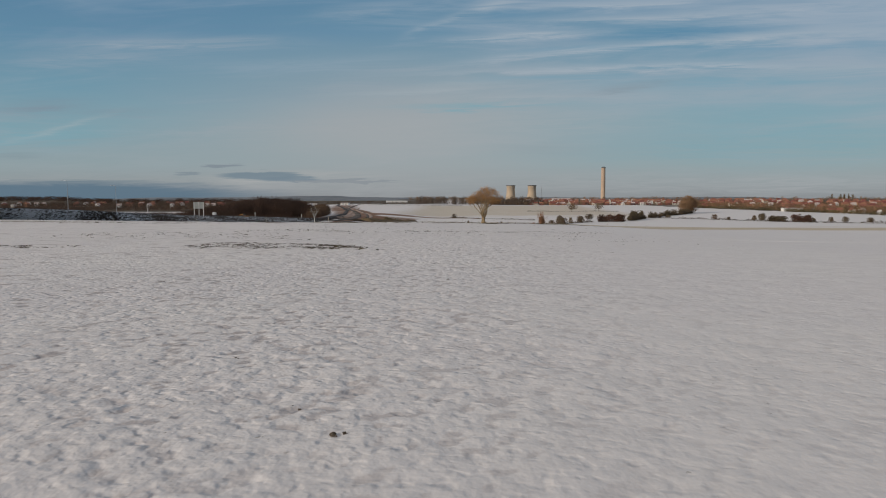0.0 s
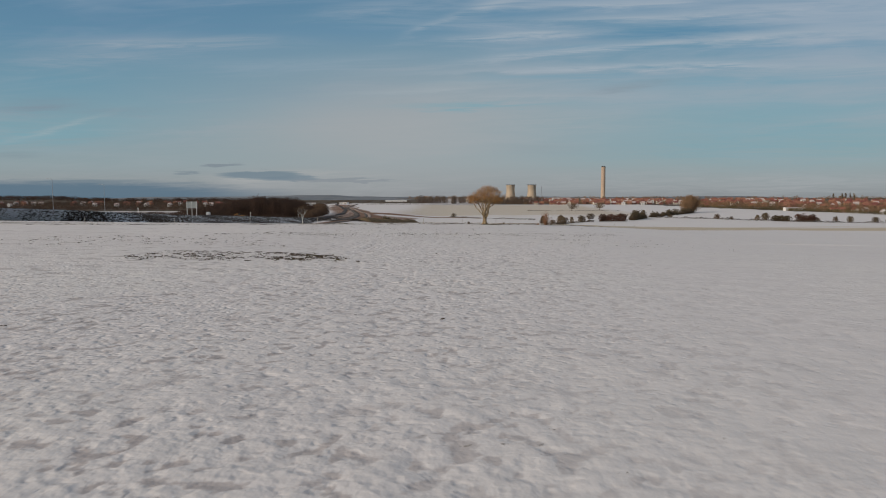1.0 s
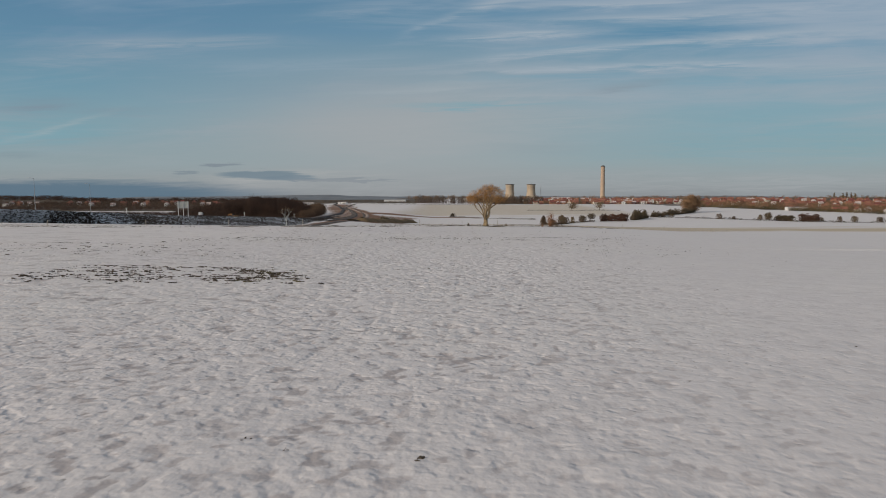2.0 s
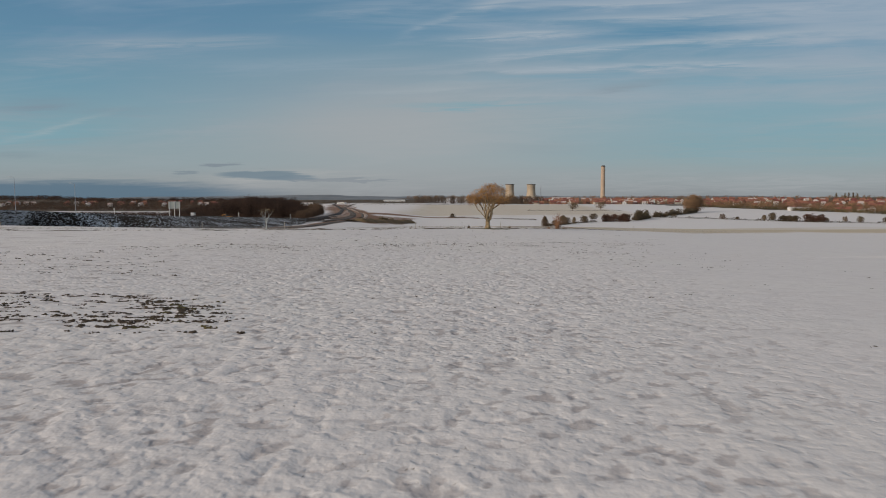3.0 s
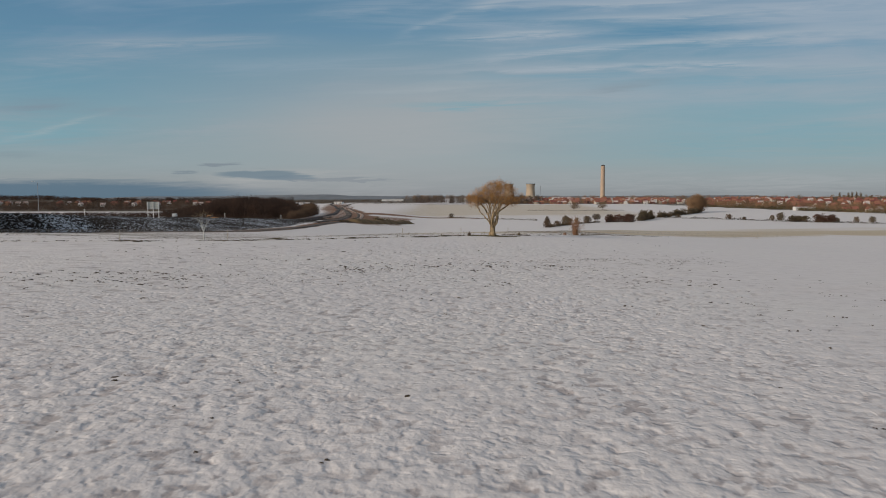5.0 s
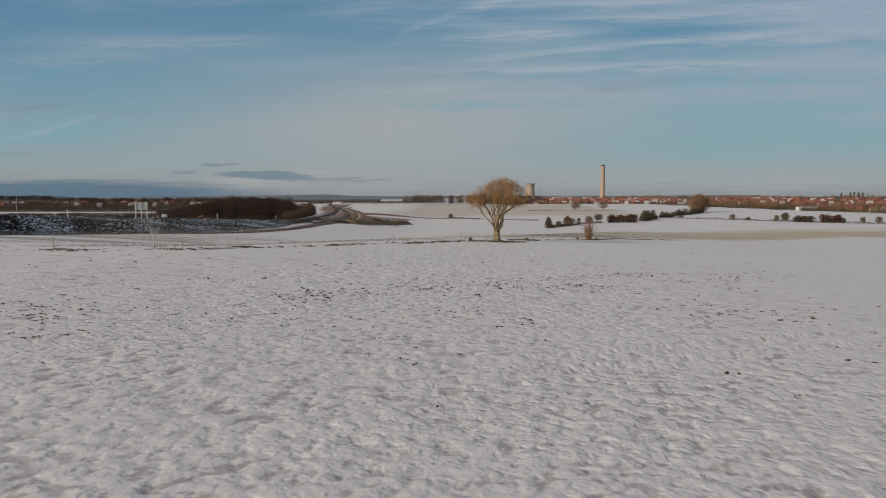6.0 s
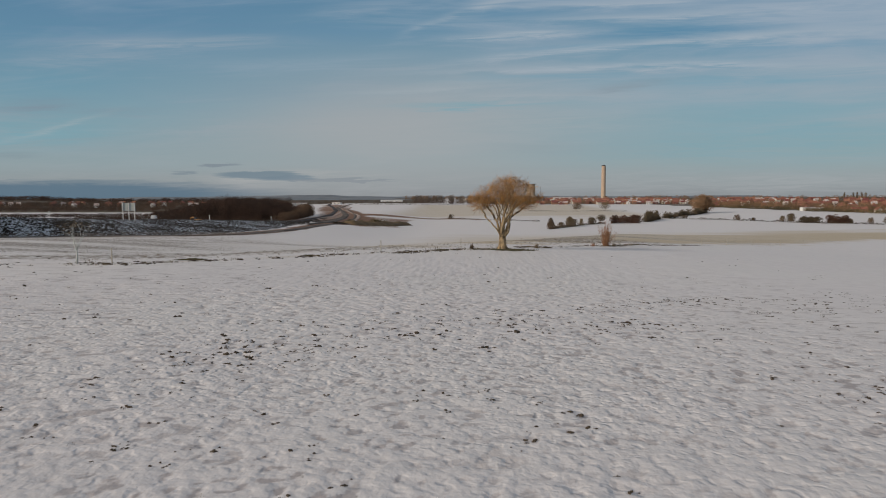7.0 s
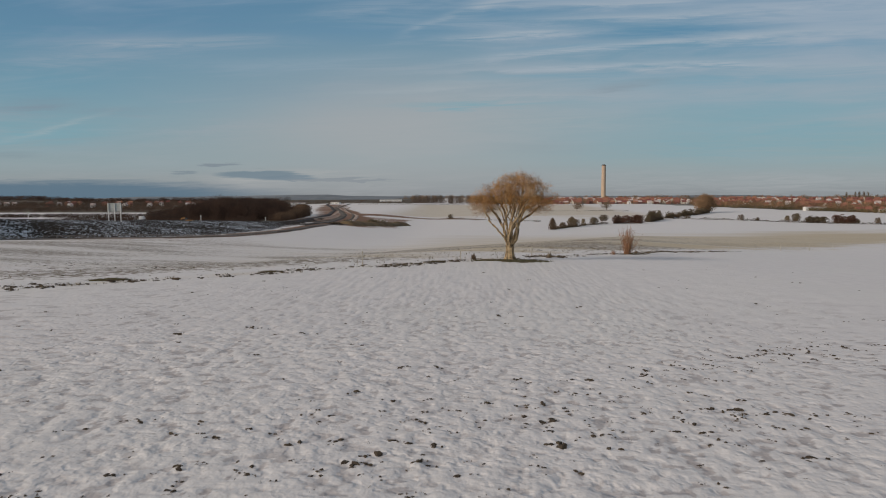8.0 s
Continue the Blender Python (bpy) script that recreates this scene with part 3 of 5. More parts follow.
def empty(name, m, label, category, group="", kind=""):
    ob = new(name)
    ob.matrix_world = m
    return tagged(ob, label, category, group, kind)


def box_mesh(name, lo, hi, mat, bevel=0.0):
    bm = bmesh.new()
    bmesh.ops.create_cube(bm, size=1.0)
    for v in bm.verts:
        v.co = Vector([lo[i] + (v.co[i] + 0.5) * (hi[i] - lo[i]) for i in range(3)])
    if bevel:
        bmesh.ops.bevel(bm, geom=bm.edges[:], offset=bevel, segments=2, affect="EDGES")
    me = bpy.data.meshes.new(name)
    bm.to_mesh(me)
    bm.free()
    me.materials.append(mat)
    return me


def tube(verts, faces, pts, radii, sides=5):
    """Adds a tapered tube through pts."""
    base = len(verts)
    for i, p in enumerate(pts):
        d = (Vector(pts[min(i + 1, len(pts) - 1)]) - Vector(pts[max(i - 1, 0)])).normalized()
        a = d.orthogonal().normalized()
        b = d.cross(a)
        for k in range(sides):
            t = 2 * math.pi * k / sides
            verts.append(Vector(p) + (a * math.cos(t) + b * math.sin(t)) * radii[i])
    for i in range(len(pts) - 1):
        for k in range(sides):
            j = (k + 1) % sides
            o = base + i * sides
            faces.append((o + k, o + j, o + sides + j, o + sides + k))
    faces.append(tuple(base + k for k in reversed(range(sides))))
    faces.append(tuple(base + (len(pts) - 1) * sides + k for k in range(sides)))


def lathe_mesh(name, rings, mat, sides=40, inside=False):
    """A turned body from (radius, height) rings."""
    verts, faces = [], []
    for r, z in rings:
        for k in range(sides):
            t = 2 * math.pi * k / sides
            verts.append((r * math.cos(t), r * math.sin(t), z))
    for i in range(len(rings) - 1):
        for k in range(sides):
            j = (k + 1) % sides
            faces.append((i * sides + k, i * sides + j, (i + 1) * sides + j, (i + 1) * sides + k))
    return mesh_of(name, verts, faces, mat, True)


# ------------------------------------------------------------------ plants


def grow(rng, start, way, length, radius, level, top, verts, faces, tips, envelope, bend=0.25, up=0.12, kink=4):
    """A limb that wanders, tapers and forks; the ends are kept in tips."""
    pts, radii = [Vector(start)], [radius]
    d = Vector(way).normalized()
    for i in range(kink):
        d = (d + Vector((rng.uniform(-bend, bend), rng.uniform(-bend, bend), rng.uniform(-bend, bend) * 0.6 + up))).normalized()
        pts.append(pts[-1] + d * length / kink)
        radii.append(radius * (1 - 0.55 * (i + 1) / kink))
    tube(verts, faces, pts, radii, 6 if level <= 1 else 4)
    if level >= top:
        tips.append((pts[-1], d, length))
        tips.append((pts[len(pts) // 2], d, length))
        return
    for i in range(rng.choice((2, 3, 3))):
        side = Vector((rng.uniform(-1, 1), rng.uniform(-1, 1), rng.uniform(-0.25, 0.6)))
        nd = (d + side * 0.75).normalized()
        at = pts[-1] if i < 2 else pts[-2]
        l = length * rng.uniform(0.58, 0.8)
        end = at + nd * l
        if not envelope(end):
            nd = (nd + (Vector((0, 0, end.z)) - end).normalized() * 0.5).normalized()
            l *= 0.75
        grow(rng, at, nd, l, radii[-1] * rng.uniform(0.7, 0.9), level + 1, top, verts, faces, tips, envelope, bend, up, 3)


def blades(rng, tips, per, reach, thick, droop=0.0, along=0.5):
    """Fine twigs at the ends of limbs, each a slim three-sided spike."""
    verts, faces = [], []
    for at, d, l in tips:
        for _ in range(per):
            w = (d * along + Vector((rng.gauss(0, 1), rng.gauss(0, 1), rng.gauss(0.15 - droop, 0.8))) * 0.7).normalized()
            p = at + Vector((rng.gauss(0, 1), rng.gauss(0, 1), rng.gauss(0, 1))) * reach * 0.35
            ln = reach * rng.uniform(0.5, 1.3)
            a = w.orthogonal().normalized() * thick
            b = w.cross(a)
            o = len(verts)
            mid = p + w * ln * 0.55 + Vector((rng.gauss(0, 1), rng.gauss(0, 1), rng.gauss(0, 1))) * ln * 0.08
            verts += [p + a, p - a * 0.5 + b, p - a * 0.5 - b, mid + a * 0.6, mid - a * 0.3 + b * 0.5, mid - a * 0.3 - b * 0.5, mid + w * ln * 0.45]
            for i in range(3):
                j = (i + 1) % 3
                faces += [(o + i, o + j, o + 3 + j, o + 3 + i), (o + 3 + i, o + 3 + j, o + 6)]
    return verts, faces


def brush(rng, n, height, width, thick, foot=0.0, spread=0.5, column=False):
    """A bare bush or far tree: fine spikes fanned out through a ragged crown."""
    verts, faces = [], []
    lobes = [(rng.gauss(0, width * 0.16), rng.gauss(0, width * 0.16), rng.uniform(0.75, 1.0)) for _ in range(6)]
    for _ in range(n):
        lx, ly, lh = lobes[rng.randrange(6)]
        top = foot + (height - foot) * lh
        ang, rad = rng.uniform(0, 2 * math.pi), math.sqrt(rng.random()) * width * 0.36
        t = rng.random() ** 0.85
        shell = min(1.0, (1 - t) * 1.6 + 0.2) if column else math.sqrt(max(0.04, 1 - (t * 2 - 1) ** 2))
        p = Vector((lx + math.cos(ang) * rad * shell, ly + math.sin(ang) * rad * shell, foot + (top - foot) * t * 0.93))
        w = Vector((p.x * spread / width * 2 + rng.gauss(0, 0.45), p.y * spread / width * 2 + rng.gauss(0, 0.45), 0.75)).normalized()
        ln = height * rng.uniform(0.06, 0.17)
        a = w.orthogonal().normalized() * thick * rng.uniform(0.5, 1.2)
        b = w.cross(a)
        o = len(verts)
        verts += [p + a, p - a * 0.5 + b, p - a * 0.5 - b, p + w * ln]
        faces += [(o, o + 1, o + 3), (o + 1, o + 2, o + 3), (o + 2, o, o + 3)]
    return verts, faces


def crown_points(rng, count):
    """Places in the crown that the branches reach for: a broad dome with a lower lobe to one side."""
    domes = (((0.75, 0.0, 6.65), (2.7, 2.9, 1.95), 0.58), ((-2.45, 0.2, 5.7), (1.6, 1.6, 1.05), 0.21), ((2.85, -0.3, 5.75), (1.35, 1.4, 1.0), 0.14), ((-0.6, 0.0, 6.2), (1.4, 1.6, 1.2), 0.07))
    pts = []
    for centre, size, share in domes:
        for _ in range(int(count * share)):
            d = Vector((rng.gauss(0, 1), rng.gauss(0, 1), rng.gauss(0.2, 1))).normalized() * rng.random() ** 0.40
            p = Vector([centre[i] + d[i] * size[i] for i in range(3)])
            gap = float(fbm(np.array(p.x * 0.9 + 0.5 * p.y + 9), np.array(p.z * 0.9 - 0.4 * p.y), 17, 2))
            if p.z > 4.5 and gap > 0.27:
                pts.append(p)
    # sprays that stand out beyond the domes
    for _ in range(26):
        centre, size, share = domes[rng.choice((0, 0, 0, 1, 2))]
        d = Vector((rng.gauss(0, 1), rng.gauss(0, 1), rng.gauss(0.1, 0.8))).normalized()
        c = Vector([centre[i] + d[i] * size[i] * rng.uniform(0.95, 1.12) for i in range(3)])
        if c.z > 4.6:
            pts += [c + Vector((rng.gauss(0, 0.26), rng.gauss(0, 0.26), rng.gauss(0, 0.2))) for _ in range(16)]
    return pts


def field_tree(x, y, seed):
    """A short stout bole that forks low into many rising limbs under a wide dense crown of fine twigs."""
    rng = random.Random(seed)
    tree = empty("field_tree", pose(x, y, spot(x, y) - 0.1), "bare tree with pale bark and golden-brown twigs on a grassy bank", "tree")
    verts, faces = [], []
    tube(verts, faces, [(0, 0, 0), (0.02, 0, 0.25), (0.03, 0, 0.7), (-0.01, 0, 1.2), (0, 0, 1.6), (0, 0, 2.0), (0, 0, 2.25)], [0.60, 0.46, 0.40, 0.39, 0.38, 0.28, 0.12], 12)
    for k in range(6):
        a = k * 1.05 + rng.uniform(-0.3, 0.3)
        tube(verts, faces, [(math.cos(a) * 0.68, math.sin(a) * 0.68, -0.05), (math.cos(a) * 0.40, math.sin(a) * 0.40, 0.28), (math.cos(a) * 0.28, math.sin(a) * 0.28, 0.9), (math.cos(a) * 0.30, math.sin(a) * 0.30, 1.6)], [0.08, 0.15, 0.13, 0.12], 5)
    part("trunk", mesh_of("trunk", verts, faces, M_BARK, True), tree)
    # bare limbs up to the crown: where each ends
    ends = [(-2.15, -0.3, 4.0), (-1.35, 0.6, 4.6), (-0.85, -0.6, 4.6), (-0.55, 0.4, 5.0), (-0.2, -0.5, 5.0), (0.05, 0.5, 5.2), (0.35, -0.5, 5.3), (0.6, 0.3, 5.3), (0.9, -0.3, 5.3), (1.15, 0.5, 5.1), (1.4, -0.2, 5.0), (1.95, 0.3, 4.5), (0.3, 1.4, 4.7), (-0.5, -1.4, 4.6), (1.1, 1.3, 4.6), (0.9, -1.4, 4.7), (0.7, -0.8, 5.0), (0.1, 0.9, 5.0)]
    node, parent, owner = [], [], []
    for k, e in enumerate(ends):
        e = Vector(e)
        a = math.atan2(e.y, e.x)
        start = Vector((math.cos(a) * 0.25, math.sin(a) * 0.25, 1.35 + rng.uniform(-0.35, 0.45)))
        prev = -1
        steps = 11
        bow = Vector((rng.gauss(0, 0.28) - 0.30 * e.x * (abs(e.x) < 2.0), rng.gauss(0, 0.28), 0))
        for i in range(steps + 1):
            t = i / steps
            p = start.lerp(e, t) + bow * math.sin(math.pi * t) + Vector((rng.gauss(0, 0.035), rng.gauss(0, 0.035), 0)) * (0 < i)
            p.z += 0.25 * math.sin(math.pi * t) * (e.z < 3.8)
            node.append(p), parent.append(prev), owner.append(k)
            prev = len(node) - 1
    goals = np.array([tuple(p) for p in crown_points(rng, 2700)])
    pos = np.array([tuple(p) for p in node])
    first = 0
    near = np.full(len(goals), 1e9)
    who = np.zeros(len(goals), int)
    for _ in range(70):
        fresh = pos[first:]
        if not len(fresh) or not len(goals):
            break
        d = np.linalg.norm(goals[:, None, :] - fresh[None, :, :], axis=2)
        best = d.argmin(1)
        val = d[np.arange(len(goals)), best]
        closer = val < near
        near[closer], who[closer] = val[closer], best[closer] + first
        keep = near > 0.22
        goals, near, who = goals[keep], near[keep], who[keep]
        first = len(pos)
        pull = {}
        for g, w, dist in zip(goals, who, near):
            if dist < 2.6:
                pull.setdefault(int(w), []).append((g - pos[w]) / dist)
        added = []
        for w, ways in pull.items():
            v = Vector(np.sum(ways, 0)).normalized()
            v = (v + Vector((rng.gauss(0, 0.22), rng.gauss(0, 0.22), rng.gauss(0.08, 0.18)))).normalized()
            q = Vector(pos[w]) + v * 0.21
            added.append(tuple(q)), parent.append(w), owner.append(owner[w])
        if not added:
            break
        pos = np.concatenate([pos, np.array(added)])
    count = len(pos)
    kids = [[] for _ in range(count)]
    for i, q in enumerate(parent):
        if q >= 0:
            kids[q].append(i)
    rad = [0.0] * count
    for i in range(count - 1, -1, -1):
        rad[i] = max(0.009, sum(rad[k] ** 2.25 for k in kids[i]) ** (1 / 2.25)) if kids[i] else 0.009
    biggest = max(rad)
    rad = [0.008 + 0.115 * ((r - 0.009) / (biggest - 0.009)) ** 1.25 for r in rad]
    for k in range(len(ends)):
        verts, faces = [], []
        for i in range(count):
            if owner[i] != k or (parent[i] >= 0 and kids[parent[i]][0] == i):
                continue
            run = [i]
            while kids[run[-1]]:
                run.append(kids[run[-1]][0])
            pts, rr = [Vector(pos[j]) for j in run], [max(rad[j], 0.008) for j in run]
            if parent[i] >= 0:
                pts, rr = [Vector(pos[parent[i]])] + pts, [rr[0]] + rr
            if len(pts) > 1:
                tube(verts, faces, pts, rr, 6 if rr[0] > 0.06 else 3)
        part("limb", mesh_of("limb", verts, faces, M_BARK, True), tree)
    tips = []
    for i in range(count):
        if parent[i] >= 0 and rad[i] < 0.0125 and pos[i][2] > 3.9:
            tips.append((Vector(pos[i]), (Vector(pos[i]) - Vector(pos[parent[i]])).normalized(), 0.4))
    v, f = blades(rng, tips, 6, 0.52, 0.011, -0.1, 0.9)
    part("crown", mesh_of("crown", v, f, M_TWIG), tree, "dense golden-brown winter twigs")
    return tree


tree = field_tree(5.1, 165.0, 4)


# ------------------------------------------------------------------ distant landmarks


def tower(x, y, z, height):
    t = empty("cooling_tower", pose(x, y, z), "weathered concrete hyperbolic cooling tower on the skyline", "cooling tower", "cooling towers")
    rings = []
    for i in range(25):
        h = i / 24
        r = 23.6 * math.sqrt(1 + ((h - 0.76) / 0.60) ** 2 * 0.78)
        rings.append((r, 6 + h * (height - 6)))
    rings += [(rings[-1][0] - 1.2, height), (rings[-1][0] - 1.2, height - 20)]
    part("shell", lathe_mesh("shell", rings, M_CONCRETE, 56), t)
    part("rim", lathe_mesh("rim", [(25.2, height - 2.4), (26.4, height - 2.2), (26.4, height + 0.3), (24.8, height + 0.3)], M_DARKCAP, 56), t, "dark rim round the mouth")
    r0 = rings[0][0]
    for k in range(24):
        a = 2 * math.pi * k / 24
        v, f = [], []
        tube(v, f, [(r0 * 1.03 * math.cos(a), r0 * 1.03 * math.sin(a), 0), (r0 * math.cos(a + 0.12), r0 * math.sin(a + 0.12), 6.5)], [0.6, 0.5], 4)
        part("leg", mesh_of("leg", v, f, M_CONCRETE), t)
    return t


def big_chimney(x, y, z, height):
    c = empty("chimney_stack", pose(x, y, z), "very tall pale concrete power station chimney with dark top", "chimney")
    part("shaft", lathe_mesh("shaft", [(13.2, 0), (12.6, height * 0.4), (12.0, height * 0.8), (11.8, height - 5.5), (11.8, height - 5.0)], M_CHIMNEY, 48), c)
    part("rim", lathe_mesh("rim", [(12.4, height - 5.5), (12.4, height - 1.5), (11.0, height - 1.5), (10.6, height - 6)], M_DARKCAP, 48), c, "dark windshield rim")
    for k in range(4):
        a = k * math.pi / 2 + 0.6
        part("flue", lathe_mesh("flue", [(3.4, height - 6), (3.4, height + 2.0), (2.8, height + 2.0), (2.8, height - 5)], M_DARKCAP, 16), c, "", pose(math.cos(a) * 6, math.sin(a) * 6, 0))
    return c


big_chimney(834, 4080, -28, 204)
tower(406, 4000, -44, 112)
tower(283, 4000, -44, 112)

# ------------------------------------------------------------------ road on its embankment

ROAD = [(-182, 150, 5.0), (-176, 220, 4.4), (-170, 283, 2.2), (-168, 333, -0.4), (-166, 404, -3.7), (-152, 480, -6.6), (-134, 552, -10.0), (-123, 611, -12.2), (-143, 778, -15.2),
        (-173, 1009, -17.8), (-204, 1211, -17.8), (-262, 1494, -17.3), (-303, 1654, -15.0), (-324, 1813, -13.8), (-338, 2012, -13.2)]
FOOT = [(-190, 150), (-184, 220), (-176, 262), (-168, 310), (-152, 336), (-129, 347), (-115, 363), (-105, 394), (-101, 452), (-102, 534), (-105, 602), (-116, 690), (-140, 800)]


def along(points, step):
    """Even steps along a soft curve through points."""
    pts = np.array(points, float)
    s = np.concatenate([[0], np.cumsum(np.hypot(np.diff(pts[:, 0]), np.diff(pts[:, 1])))])
    t = np.arange(0, s[-1], step)
    out = np.stack([np.interp(t, s, pts[:, i]) for i in range(pts.shape[1])], -1)
    w = max(3, int(40 / step)) | 1
    for i in range(out.shape[1]):
        padded = np.concatenate([np.full(w // 2, out[0, i]), out[:, i], np.full(w // 2, out[-1, i])])
        out[:, i] = np.convolve(padded, np.ones(w) / w, "valid")
    return out


def sideways(line):
    d = np.gradient(line[:, :2], axis=0)
    d /= np.linalg.norm(d, axis=1)[:, None]
    return np.stack([d[:, 1], -d[:, 0]], -1)


road_line = along(ROAD, 3.0)
road_side = sideways(road_line)


def build_embankment():
    foot = along(FOOT, 1.5)
    # only as far as the foot and the road run beside each other
    near_line = along(ROAD, 1.5)
    n = int(np.argmax(near_line[:, 1] > 770))
    line, side = near_line[:n], sideways(near_line)[:n]
    idx = [int(np.argmin(np.abs(foot[:, 1] - (p[1] - 0.0)))) for p in line]
    fx = foot[idx]
    rows = []
    steps = 44
    for k in range(steps + 1):
        t = k / steps
        x = (line[:, 0] + side[:, 0] * 6.0) * (1 - t) + fx[:, 0] * t
        y = (line[:, 1] + side[:, 1] * 6.0) * (1 - t) + fx[:, 1] * t
        z0, z1 = line[:, 2] - 0.1, lie(fx[:, 0], fx[:, 1]) - 0.25
        z = z0 * (1 - t) + z1 * t + ((fbm(x * 0.30, y * 0.30, 71, 3) - 0.44) * 1.4 + (fbm(x * 0.9, y * 0.9, 73, 3) - 0.44) * 0.9) * math.sin(math.pi * t) ** 0.6
        rows.append((x, y, z))
    # crown of the road and the far slope
    for off, dz in ((-6.0, -0.1), (-7.0, -0.3), (-24.0, -7.0), (-40.0, -14.0)):
        rows.insert(0, (line[:, 0] + side[:, 0] * off, line[:, 1] + side[:, 1] * off, np.maximum(line[:, 2] + dz, lie(line[:, 0] + side[:, 0] * off, line[:, 1]) - 0.5) if dz < -1 else line[:, 2] + dz))
    X, Y, Z = (np.array([r[i] for r in rows]) for i in range(3))
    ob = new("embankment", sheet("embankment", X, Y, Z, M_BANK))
    return tagged(ob, "rough road embankment with patchy snow coloured blue for shade", "embankment", kind="structure")


def strip(name, line, half, lift, mat, label, category, thick=0.5):
    """A road laid along a line, with its edges going down into the ground."""
    side = sideways(line)
    offs = (-half - 1.0, -half, -half * 0.33, half * 0.33, half, half + 1.0)
    drop = (-thick, 0.0, 0.04, 0.04, 0.0, -thick)
    X = np.array([line[:, 0] + side[:, 0] * o for o in offs])
    Y = np.array([line[:, 1] + side[:, 1] * o for o in offs])
    Z = np.array([line[:, 2] + lift + d for d in drop])
    return tagged(new(name, sheet(name, X, Y, Z, mat)), label, category, kind="structure")


build_embankment()
main = road_line.copy()
main[:, 2] = np.maximum(main[:, 2], lie(main[:, 0], main[:, 1]) + 0.35)
strip("road", main, 2.9, 0.05, M_ASPHALT, "wet dark asphalt road winding through snow", "road", 1.2)


def on_land(points, step=4.0):
    line = along(points, step)
    return np.concatenate([line, lie(line[:, 0], line[:, 1])[:, None]], 1)


works = on_land([(-106, 545), (-104, 640), (-116, 764), (-146, 965), (-185, 1158), (-233, 1399), (-254, 1607), (-263, 1762)])
strip("road", works, 2.6, 0.35, M_SLUSH, "second carriageway under slush and mud", "road", 1.2)
strip("track", on_land([(-92, 640), (-98, 720), (-112, 840), (-128, 950), (-160, 1075), (-196, 1260), (-222, 1480)]), 1.8, 0.3, M_MUDTRACK, "reddish churned earth haul track through snow", "track", 1.2)
strip("track", on_land([(-110, 600), (-113, 700), (-124, 800), (-153, 985), (-192, 1180), (-243, 1430), (-266, 1620)]), 1.3, 0.3, M_SLUSH, "slushy wheel track between two carriageways", "track", 1.2)
strip("track", on_land([(-100, 600), (-97, 660), (-106, 770), (-134, 960), (-172, 1150), (-216, 1390)]), 1.3, 0.3, M_SLUSH, "slushy wheel track beside a new carriageway", "track", 1.2)
strip("track", on_land([(-131, 700), (-148, 860), (-172, 1060), (-205, 1290), (-255, 1520)]), 1.6, 0.3, M_MUDTRACK, "reddish churned earth haul track through snow", "track", 1.2)
track = along(TRACK, 3.0)
track = np.concatenate([track, lie(track[:, 0], track[:, 1])[:, None]], 1)
strip("track", track, 3.4, 0.12, M_SLUSH, "muddy slush-covered farm track below the embankment", "track", 0.6)


def box_fence():
    """Post and rail fence along the track."""
    line = along([(x + 5.5, y) for x, y in TRACK[1:8]], 4.0)
    f = empty("post_and_rail_fence", pose(line[0][0], line[0][1], spot(*line[0])), "weathered timber post and rail fence beside the track", "fence")
    pm = box_mesh("post", (-0.10, -0.10, -0.2), (0.10, 0.10, 1.5), M_FENCE, 0.01)
    inv = f.matrix_world.inverted()
    pts = [Vector((x, y, spot(x, y))) for x, y in line]
    for p in pts:
        part("post", pm, f, "", inv @ Matrix.Translation(p))
    rm = box_mesh("rail", (-0.03, 0.0, -0.07), (0.03, 1.0, 0.07), M_FENCE)
    for a, b in zip(pts, pts[1:]):
        d = b - a
        turn = d.to_track_quat("Y", "Z").to_matrix().to_4x4() @ Matrix.Diagonal((1, d.length, 1, 1))
        for h in (0.45, 0.9, 1.32):
            part("rail", rm, f, "", inv @ Matrix.Translation(a + Vector((0, -0.02, h))) @ turn)


box_fence()


def road_top(y):
    i = int(np.argmin(np.abs(road_line[:, 1] - y)))
    return road_line[i], road_side[i]


def road_sign(x, y):
    p, s = road_top(y)
    z = float(p[2]) - 0.6
    r = empty("road_sign", pose(x, y, z, 0, 0, 8), "large road sign seen from its grey back on three posts", "road sign")
    panel = part("panel", box_mesh("panel", (-3.1, -0.06, 4.5), (3.1, 0.0, 8.3), M_SIGN, 0.02), r)
    for k in range(4):
        part("stiffener", box_mesh("stiffener", (-3.05, -0.14, 4.9 + k * 0.95), (3.05, -0.06, 5.0 + k * 0.95), M_STEEL), panel)
    for px in (-2.6, 0.1, 2.7):
        part("post", box_mesh("post", (px - 0.16, -0.42, -1.0), (px + 0.16, -0.14, 8.4), M_WHITE, 0.03), r, "pale steel post")


road_sign(-156.4, 404.0)


def lamp_post(x, y, height):
    p, s = road_top(y)
    l = empty("lamp_post", pose(x, y, float(p[2]) - 0.5), "slim galvanised street lamp column on the embankment", "lamp post", "lamp posts along the road")
    v, f = [], []
    tube(v, f, [(0, 0, 0), (0, 0, 1.4), (0, 0, 1.45), (0, 0, height)], [0.15, 0.15, 0.10, 0.065], 8)
    part("column", mesh_of("column", v, f, M_STEEL, True), l)
    v, f = [], []
    tube(v, f, [(0, 0, height - 0.1), (-0.5, 0, height + 0.2), (-1.6, 0, height + 0.3)], [0.06, 0.05, 0.04], 6)
    arm = part("arm", mesh_of("arm", v, f, M_STEEL, True), l)
    part("lantern", box_mesh("lantern", (-2.4, -0.16, height + 0.2), (-1.5, 0.16, height + 0.38), M_STEEL, 0.05), arm)


